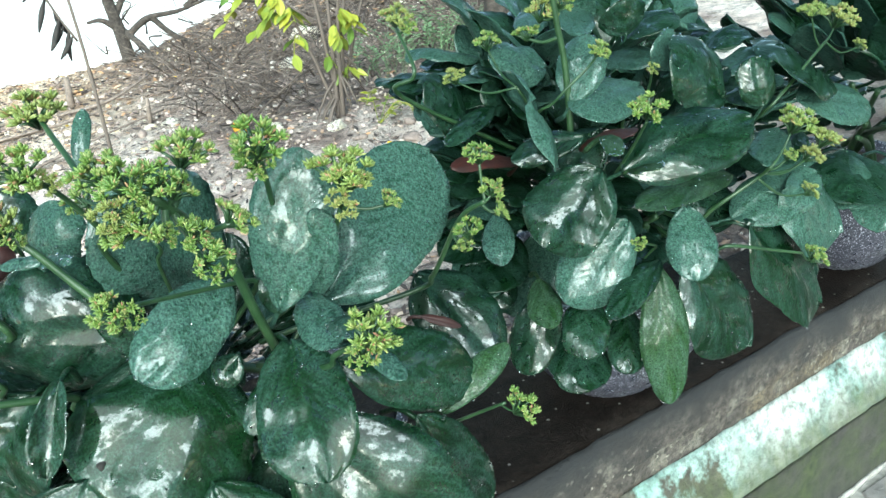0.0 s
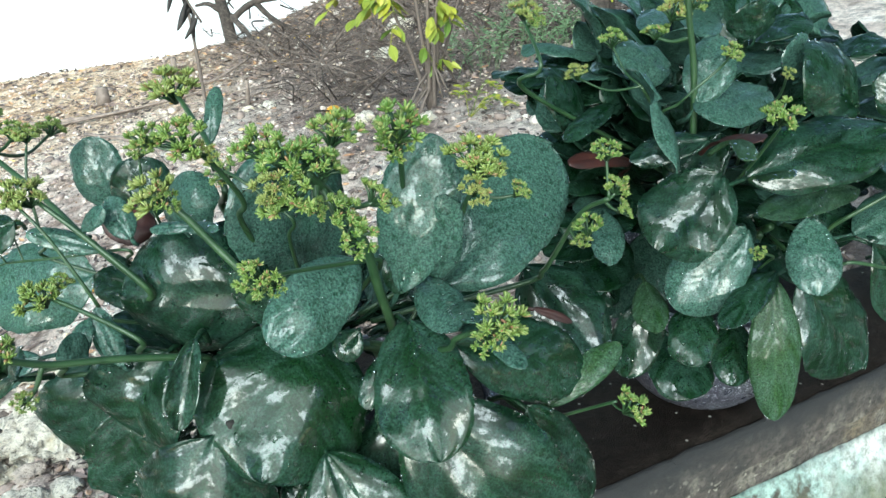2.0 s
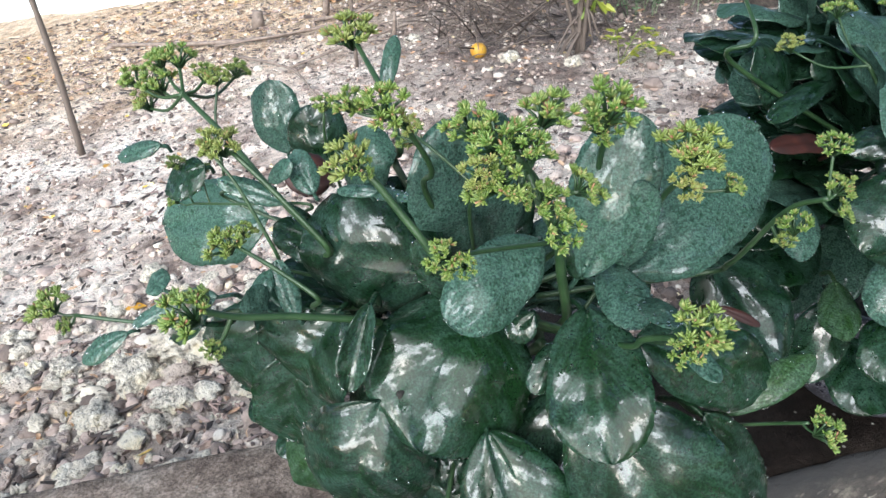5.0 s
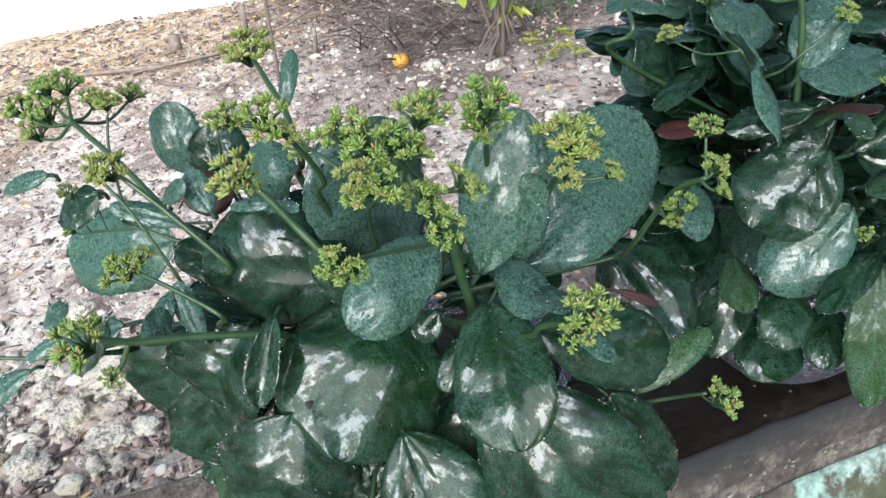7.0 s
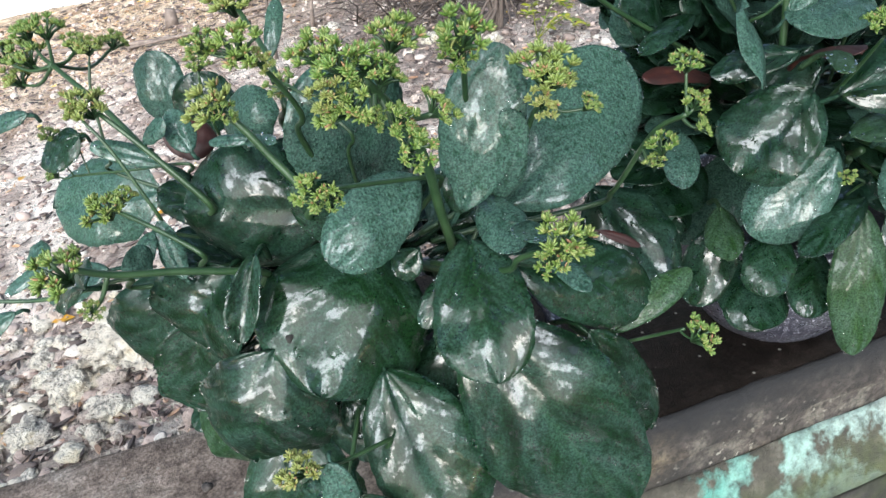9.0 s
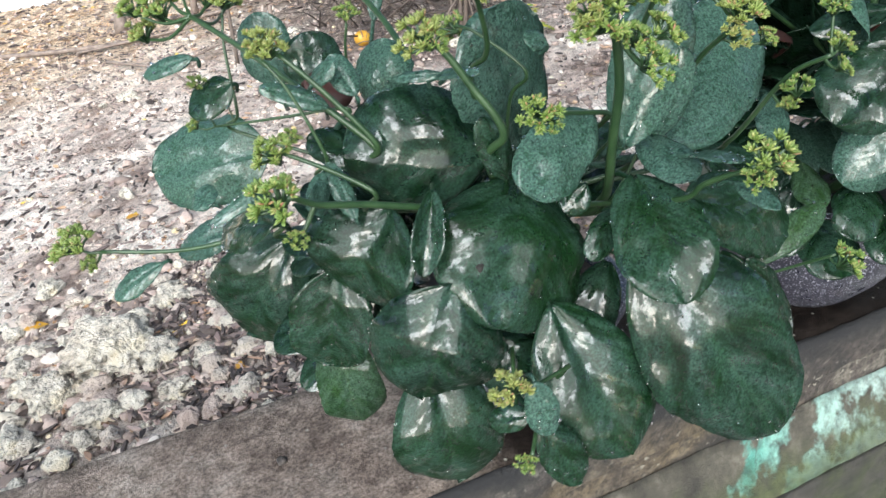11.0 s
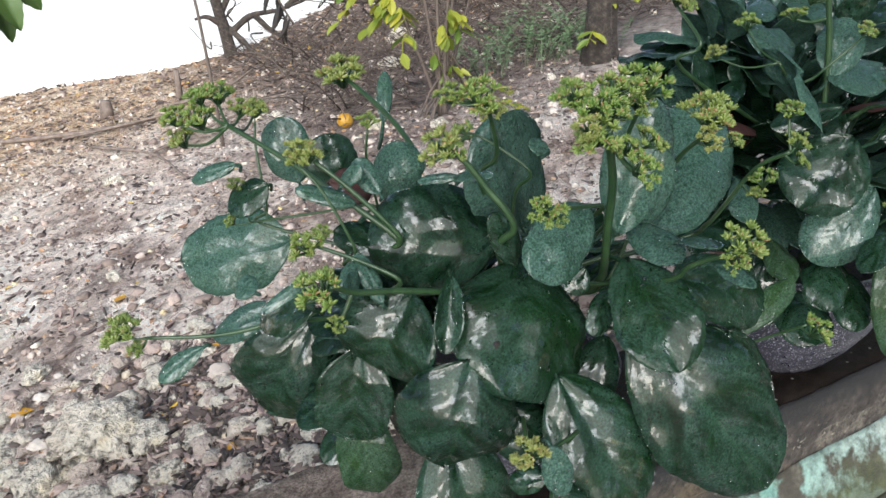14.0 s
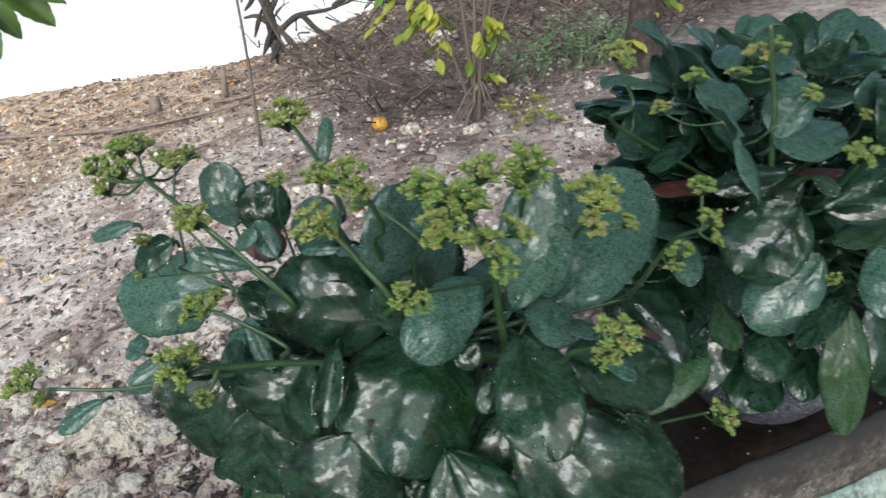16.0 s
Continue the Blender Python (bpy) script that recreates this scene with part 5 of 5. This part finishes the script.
def leaflets(heap, stem, rnd, count, size, spread, droop=0.3):
    """Pointed leaflets in pairs along a twig."""
    for i in range(count):
        q = stem[min(int(len(stem) * (0.25 + 0.75 * (i // 2) / max(count // 2, 1))), len(stem) - 1)]
        d = (stem[-1] - stem[0]).normalized()
        s1 = d.cross(Vector((0, 0, 1)))
        s1 = s1.normalized() if s1.length > 0.01 else Vector((1, 0, 0))
        way = (d * 0.45 + s1 * (1 if i % 2 else -1) * spread + Vector((rnd.uniform(-0.3, 0.3), rnd.uniform(-0.3, 0.3), -droop * rnd.uniform(0.3, 1.4)))).normalized()
        n = (Vector((rnd.uniform(-0.5, 0.5), rnd.uniform(-0.8, 0.2), 1)) - way * way.z).normalized()
        lat = n.cross(way).normalized()
        ln, wd = size * rnd.uniform(0.75, 1.2), size * rnd.uniform(0.17, 0.26)
        pts = [(0, 0, 0), (0.25, 0.75, 0.03), (0.55, 1, 0.05), (0.82, 0.6, 0.02), (1, 0, -0.06), (0.82, -0.6, 0.02), (0.55, -1, 0.05), (0.25, -0.75, 0.03), (0.5, 0, 0.0)]
        vs = [q + way * (u * ln) + lat * (v * wd) + n * (h * ln) for u, v, h in pts]
        heap.add(vs, [(8, k, (k + 1) % 8) for k in range(8)])


def shrub():
    ob = thing("shrub", (1.93, 4.22, lie(1.93, 4.22)), "thin dark-stemmed shrub with sparse yellow green leaves", "shrub")
    rnd = random.Random(21)
    z0 = lie(1.93, 4.22)
    stems, crown = [], Heap()
    tops = [(1.93, 4.2, 1.75), (1.80, 4.25, 1.55), (2.10, 4.15, 1.5), (1.62, 4.4, 1.3), (2.28, 4.3, 1.2), (1.95, 4.05, 1.25)]
    for k, tp in enumerate(tops):
        line = smooth_line([(1.93 + rnd.uniform(-0.03, 0.03), 4.22, z0 - 0.03), (1.93 * 0.6 + tp[0] * 0.4, 4.22 * 0.6 + tp[1] * 0.4, z0 + (tp[2] - z0) * 0.45), tp], 7)
        vs, fs = tube(line, [0.016 - 0.010 * j / len(line) for j in range(len(line))], 6)
        hold(under("stem", raw("stem", vs, fs, TWIG)), ob)
        stems.append(line)
    for k in range(14):
        w = rnd.uniform(0, 6.28)
        p = Vector((1.93, 4.22, z0 + rnd.uniform(0.12, 0.5)))
        q = p + Vector((math.cos(w) * 0.20, math.sin(w) * 0.14, -rnd.uniform(0.16, 0.3)))
        vs, fs = tube([p, (p + q) / 2 + Vector((0, 0, 0.03)), q], [0.009, 0.008, 0.005], 5)
        hold(under("prop_root", raw("prop_root", vs, fs, TWIG)), ob)
    for x, y, z, n in ((1.55, 4.45, 0.93, 10), (1.62, 4.4, 1.05, 12), (1.72, 4.3, 0.98, 10), (1.68, 4.3, 0.80, 5), (1.90, 4.15, 0.86, 12), (1.98, 4.1, 0.98, 12), (2.08, 4.15, 0.90, 10), (1.88, 4.2, 0.68, 5), (2.02, 4.2, 0.62, 4), (1.45, 4.55, 1.15, 10), (1.8, 4.3, 1.2, 12), (2.1, 4.2, 1.25, 12), (1.95, 4.2, 1.5, 14), (1.35, 4.6, 1.0, 7)):
        a = Vector((x, y, z))
        host = min((q for l in stems for q in l), key=lambda q: (q - a).length)
        line = smooth_line([host, (host + a) / 2 + Vector((0, 0, 0.04)), a + Vector((rnd.uniform(-0.06, 0.06), -0.03, -0.04))], 5)
        crown.add(*tube(line, [0.003] * len(line), 4))
        leaflets(crown, line, rnd, n, 0.125, 0.9, 0.6)
    hold(under("crown", raw("crown", crown.v, crown.f, SHRUB, False), None, "sparse yellow green leaflets"), ob)


shrub()


def tree():
    x, y = 1.47, 8.45
    z = lie(x, y)
    ob = thing("bare_tree", (x, y, z), "small bare dark tree with crooked leafless branches", "tree")
    rnd = random.Random(31)
    line = smooth_line([(x + 0.03, y, z - 0.05), (x, y, z + 0.28), (x - 0.04, y, z + 0.55), (x - 0.12, y, z + 1.2)], 6)
    vs, fs = tube(line, [0.075 - 0.025 * j / len(line) for j in range(len(line))], 9)
    hold(under("trunk", raw("trunk", vs, fs, TRUNK)), ob)
    limbs = [[(x, y, z + 0.33), (x - 0.16, y - 0.02, z + 0.44), (x - 0.30, y, z + 0.43)],
             [(x, y, z + 0.20), (x + 0.25, y - 0.2, z + 0.42), (x + 0.55, y - 0.4, z + 0.48), (x + 0.95, y - 0.6, z + 0.62)],
             [(x - 0.03, y, z + 0.45), (x + 0.2, y, z + 0.75), (x + 0.5, y - 0.1, z + 0.95)],
             [(x + 0.3, y - 0.22, z + 0.43), (x + 0.45, y - 0.3, z + 0.25), (x + 0.7, y - 0.4, z + 0.1)],
             [(x + 0.6, y - 0.42, z + 0.5), (x + 1.1, y - 0.5, z + 0.8), (x + 1.9, y - 0.8, z + 0.95)],
             [(x + 0.9, y - 0.55, z + 0.6), (x + 1.4, y - 0.7, z + 0.5), (x + 2.0, y - 1.0, z + 0.55)],
             [(x - 0.08, y, z + 0.9), (x - 0.4, y, z + 1.2), (x - 0.6, y, z + 1.6)],
             [(x + 0.05, y, z + 0.3), (x + 0.14, y - 0.3, z + 0.15), (x + 0.2, y - 0.5, z - 0.02)]]
    for k in range(26):
        px, pz = rnd.uniform(-0.2, 1.9), rnd.uniform(0.1, 0.8)
        p = Vector((x + px, y - 0.35 * max(px, 0), z + pz))
        limbs.append([p, p + Vector((rnd.uniform(-0.15, 0.2), rnd.uniform(-0.1, 0.1), rnd.uniform(-0.12, 0.2))), p + Vector((rnd.uniform(-0.3, 0.45), rnd.uniform(-0.2, 0.2), rnd.uniform(-0.3, 0.35)))])
    for n_limb, l in enumerate(limbs):
        thin = 1.0 if n_limb < 8 else 0.28
        line = smooth_line(l, 6)
        vs, fs = tube(line, [thin * (0.040 - 0.029 * j / len(line)) * (1 + 0.3 * wob(line[j], 11)) for j in range(len(line))], 7)
        hold(under("limb", raw("limb", vs, fs, TRUNK)), ob)


tree()


def trunk_post():
    x, y = 3.14, 4.10
    z = lie(x, y)
    ob = thing("tree", (x, y, z), "upright brown tree trunk with a few yellow green leaves", "tree")
    vs, fs = [], []
    rings, n = 26, 18
    for i in range(rings):
        h = -0.1 + 2.6 * i / (rings - 1)
        for k in range(n):
            w = 2 * math.pi * k / n
            r = (0.10 + 0.035 * math.exp(-max(h, 0) * 6)) * (1 + 0.13 * wob((math.cos(w), math.sin(w), h * 0.5), 2.2) + 0.06 * math.sin(w * 6 + h))
            vs.append((x + r * math.cos(w) + 0.02 * h, y + r * math.sin(w), z + h))
    for i in range(rings - 1):
        for k in range(n):
            j = (k + 1) % n
            fs.append((i * n + k, i * n + j, i * n + n + j, i * n + n + k))
    hold(under("trunk", raw("trunk", vs, fs, TRUNK)), ob)
    rnd = random.Random(41)
    crown = Heap()
    for px, py, pz in ((3.35, 3.95, 1.0), (3.5, 3.9, 1.1), (2.9, 3.95, 0.75), (3.3, 3.9, 1.35), (2.85, 4.0, 1.45), (3.6, 4.0, 1.6)):
        line = smooth_line([(x, y, pz - 0.1), ((x + px) / 2, (y + py) / 2, pz + 0.02), (px, py, pz - 0.06)], 5)
        crown.add(*tube(line, [0.004] * len(line), 4))
        leaflets(crown, line, rnd, 8, 0.11, 0.9, 0.5)
    hold(under("crown", raw("crown", crown.v, crown.f, SHRUB, False), None, "few yellow green leaves"), ob)


trunk_post()


def herb(x, y, count, height, spread, seed, label):
    rnd = random.Random(seed)
    heap = Heap()
    for i in range(count):
        bx, by = x + rnd.gauss(0, spread), y + rnd.gauss(0, spread * 0.5)
        w = rnd.uniform(0, 6.28)
        h = height * rnd.uniform(0.5, 1.1)
        z = lie(bx, by)
        line = smooth_line([(bx, by, z - 0.01), (bx + 0.25 * h * math.cos(w), by + 0.25 * h * math.sin(w), z + 0.65 * h), (bx + 0.7 * h * math.cos(w), by + 0.7 * h * math.sin(w), z + h)], 4)
        heap.add(*tube(line, [0.0022] * len(line), 3))
        leaflets(heap, line, rnd, 14, 0.035, 1.0, 0.1)
    return tagged(new("weed_clump", raw("weed_clump", heap.v, heap.f, HERB, False)), label, "weed", "weeds")


herb(2.85, 4.7, 60, 0.34, 0.28, 51, "feathery grey green weed clump behind the plants")
herb(3.1, 4.35, 30, 0.26, 0.16, 52, "low feathery green weed at the trunk's foot")


def fern(x, y, label):
    rnd = random.Random(61)
    heap = Heap()
    z = lie(x, y)
    for k, (dx, dy, dz) in enumerate(((0.28, -0.12, 0.06), (0.16, -0.2, 0.09), (-0.12, -0.1, 0.16), (0.22, 0.02, 0.14))):
        line = smooth_line([(x, y, z), (x + dx * 0.5, y + dy * 0.5, z + dz + 0.05), (x + dx, y + dy, z + dz)], 6)
        heap.add(*tube(line, [0.003] * len(line), 4))
        leaflets(heap, line, rnd, 14, 0.06, 1.0, 0.1)
    return tagged(new("seedling", raw("seedling", heap.v, heap.f, SHRUB, False)), label, "seedling")


fern(1.98, 3.80, "low yellow green seedling with paired leaflets on the soil")


def lone_stick(x, y, dx, h, r, label):
    z = lie(x, y)
    line = smooth_line([(x, y, z - 0.02), (x + dx * 0.5 + 0.02, y, z + h * 0.5), (x + dx, y, z + h)], 6)
    vs, fs = tube(line, [r * (1 - 0.35 * j / len(line)) * (1 + 0.2 * wob(line[j], 14)) for j in range(len(line))], 8)
    return tagged(new("bare_stick", raw("bare_stick", vs, fs, TWIG)), label, "stick", "upright sticks")


lone_stick(0.66, 5.2, -0.05, 1.7, 0.013, "thin bare grey stick standing in the soil")
lone_stick(-1.25, 5.05, -0.06, 1.4, 0.024, "thin dark stick standing in the soil")


def hanging_sprig():
    """A withered sprig that hangs from above, with dark curled leaves."""
    rnd = random.Random(71)
    top_z = 1.95
    heap, dry = Heap(), Heap()
    line = smooth_line([(0.02, 1.42, top_z), (0.07, 1.41, 1.62), (0.135, 1.40, 1.40), (0.165, 1.39, 1.325)], 6)
    heap.add(*tube(line, [0.0022] * len(line), 5))
    for i in range(12):
        q = line[int(len(line) * (0.45 + 0.5 * i / 12))]
        e = q + Vector((rnd.uniform(-0.035, 0.02), rnd.uniform(-0.02, 0.02), -rnd.uniform(0.03, 0.055)))
        dry.add(*tube(smooth_line([q, (q + e) / 2 + Vector((rnd.uniform(-0.008, 0.008), 0, 0)), e], 3), [0.0012, 0.003, 0.0046, 0.005, 0.0042, 0.003, 0.0012], 5))
    ob = thing("withered_sprig", (0.02, 1.42, top_z), "withered hanging sprig with shrivelled blackish leaves", "sprig")
    hold(under("twig", raw("twig", heap.v, heap.f, TWIG)), ob)
    hold(under("shrivelled_leaves", raw("shrivelled_leaves", dry.v, dry.f, SHRIVEL), None, "blackish shrivelled leaves"), ob)


hanging_sprig()


def blade(heap, base, tip, width, normal):
    """A broad pointed tree leaf, folded along its midrib, with toothed edges."""
    b, t = Vector(base), Vector(tip)
    ax = t - b
    length = ax.length
    ax.normalize()
    n = Vector(normal)
    n = (n - ax * n.dot(ax)).normalized()
    side = n.cross(ax)
    rows, cols = 14, 6
    vs, fs = [], []
    for i in range(rows + 1):
        q = i / rows
        half = width * 0.5 * max(math.sin(math.pi * min(q ** 0.85, 1.0)) ** 0.7, 0.02)
        for k in range(cols + 1):
            v = 2 * k / cols - 1
            tooth = 1 + (0.10 * (i % 2) if abs(v) > 0.99 and 0 < i < rows else 0.0)
            vs.append(b + ax * length * q + side * half * v * tooth + n * (0.22 * width * abs(v) + 0.10 * length * math.sin(math.pi * q) + 0.02 * width * math.sin(9 * q + 3 * v)))
    for i in range(rows):
        for k in range(cols):
            a = i * (cols + 1) + k
            fs.append((a, a + 1, a + cols + 2, a + cols + 1))
    heap.add(vs, fs)


def overhanging_branch():
    ob = thing("overhanging_branch", (-0.62, 1.2, 1.75), "leafy green tree branch hanging into view", "branch")
    line = smooth_line([(-0.62, 1.2, 1.75), (-0.45, 1.2, 1.60), (-0.33, 1.2, 1.475), (-0.25, 1.2, 1.45)], 6)
    vs, fs = tube(line, [0.006 - 0.004 * j / len(line) for j in range(len(line))], 6)
    hold(under("bough", raw("bough", vs, fs, WOOD)), ob)
    for base, tip, wide, n in (((-0.345, 1.20, 1.450), (-0.357, 1.19, 1.335), 0.040, (0.2, -1, 0.3)), ((-0.325, 1.21, 1.455), (-0.318, 1.20, 1.345), 0.038, (-0.3, -1, 0.2)),
                                ((-0.310, 1.22, 1.46), (-0.300, 1.22, 1.362), 0.034, (0.4, -1, 0.2)), ((-0.300, 1.20, 1.465), (-0.283, 1.19, 1.378), 0.034, (0.1, -1, 0.4)),
                                ((-0.270, 1.20, 1.490), (-0.203, 1.19, 1.415), 0.046, (0.3, -1, 0.3)), ((-0.285, 1.21, 1.480), (-0.250, 1.21, 1.402), 0.036, (-0.2, -1, 0.3)),
                                ((-0.370, 1.22, 1.480), (-0.405, 1.22, 1.360), 0.042, (0.0, -1, 0.2)), ((-0.300, 1.20, 1.500), (-0.180, 1.18, 1.445), 0.040, (0.1, -1, 0.5))):
        heap = Heap()
        blade(heap, base, tip, wide, n)
        hold(under("leaf", raw("leaf", heap.v, heap.f, GREEN)), ob)


overhanging_branch()


def tree_crown():
    """An unseen leafy crown, added over the wall to shade the pots."""
    rnd = random.Random(91)
    ob = thing("unseen_shade_tree", (3.6, -1.9, 0.3), "broad leafy unseen tree added to shade the potted plants", "tree")
    line = smooth_line([(3.6, -1.9, 0.2), (3.55, -1.85, 1.4), (3.4, -1.7, 2.4), (3.1, -1.4, 3.2)], 6)
    vs, fs = tube(line, [0.16 - 0.06 * j / len(line) for j in range(len(line))], 12)
    hold(under("trunk", raw("trunk", vs, fs, WOOD)), ob)
    for tx, ty, tz in ((0.6, 0.4, 2.9), (1.8, 0.2, 3.1), (2.6, -0.2, 3.3), (1.2, 0.7, 3.2), (0.0, -0.4, 3.0), (0.8, -1.0, 3.1)):
        line = smooth_line([(3.4, -1.7, 2.4), (3.4 * 0.5 + tx * 0.5, -1.7 * 0.5 + ty * 0.5, 2.95), (tx, ty, tz)], 6)
        vs, fs = tube(line, [0.06 - 0.05 * j / len(line) for j in range(len(line))], 7)
        hold(under("limb", raw("limb", vs, fs, WOOD)), ob)
    crown = Heap()
    made = 0
    while made < 1000:
        x, y, z = rnd.uniform(-0.6, 3.4), rnd.uniform(-1.4, 0.5), rnd.uniform(2.55, 3.5)
        if wob((x, y, z), 1.7, 6.0) < -0.10 + 0.3 * ease(-x, 0.0, 0.6):
            continue
        made += 1
        w = rnd.uniform(0, 6.28)
        q = Vector((x, y, z))
        leaflets(crown, [q, q + Vector((math.cos(w), math.sin(w), -0.3)) * 0.02], rnd, 1, 0.24, 0.6, 0.5)
    hold(under("crown", raw("crown", crown.v, crown.f, GREEN, False)), ob)


tree_crown()


def loose_leaf(x, y, turn_deg, size):
    me = Heap()
    pts = [(0, 0, 0), (0.25, 0.6, 0.05), (0.6, 0.75, 0.08), (1, 0, -0.02), (0.6, -0.75, 0.08), (0.25, -0.6, 0.05), (0.5, 0, 0.02)]
    w = radians(turn_deg)
    low = [(u * size * math.cos(w) - v * size * 0.4 * math.sin(w), u * size * math.sin(w) + v * size * 0.4 * math.cos(w), h * size) for u, v, h in pts]
    me.add(low, [(6, k, (k + 1) % 6) for k in range(6)])
    ob = new("fallen_leaf", raw("fallen_leaf", me.v, me.f, FRUIT, False))
    ob.location = (x, y, lie(x, y) + 0.022)
    return tagged(ob, "bright yellow fallen leaf lying on the stones", "leaf", "yellow fallen leaves")


for x, y, w, size in ((-0.28, 3.32, 20, 0.07), (0.30, 1.90, -20, 0.05), (-0.72, 2.74, 0, 0.09), (-1.04, 4.58, 70, 0.07), (0.05, 2.6, 120, 0.04), (-0.05, 1.95, 80, 0.05), (3.1, 5.6, 10, 0.09), (2.6, 5.3, 40, 0.08)):
    loose_leaf(x, y, w, size)


def pebble(x, y, z, r, label):
    vs, fs = stone_shape(random.Random(17), r, 3)
    ob = new("pebble", raw("pebble", vs, fs, SHRIVEL))
    ob.location = (x, y, z + r * 0.3)
    return tagged(ob, label, "pebble")


pebble(-0.124, 0.710, 0.776, 0.006, "small dark pebble lying on the concrete coping")
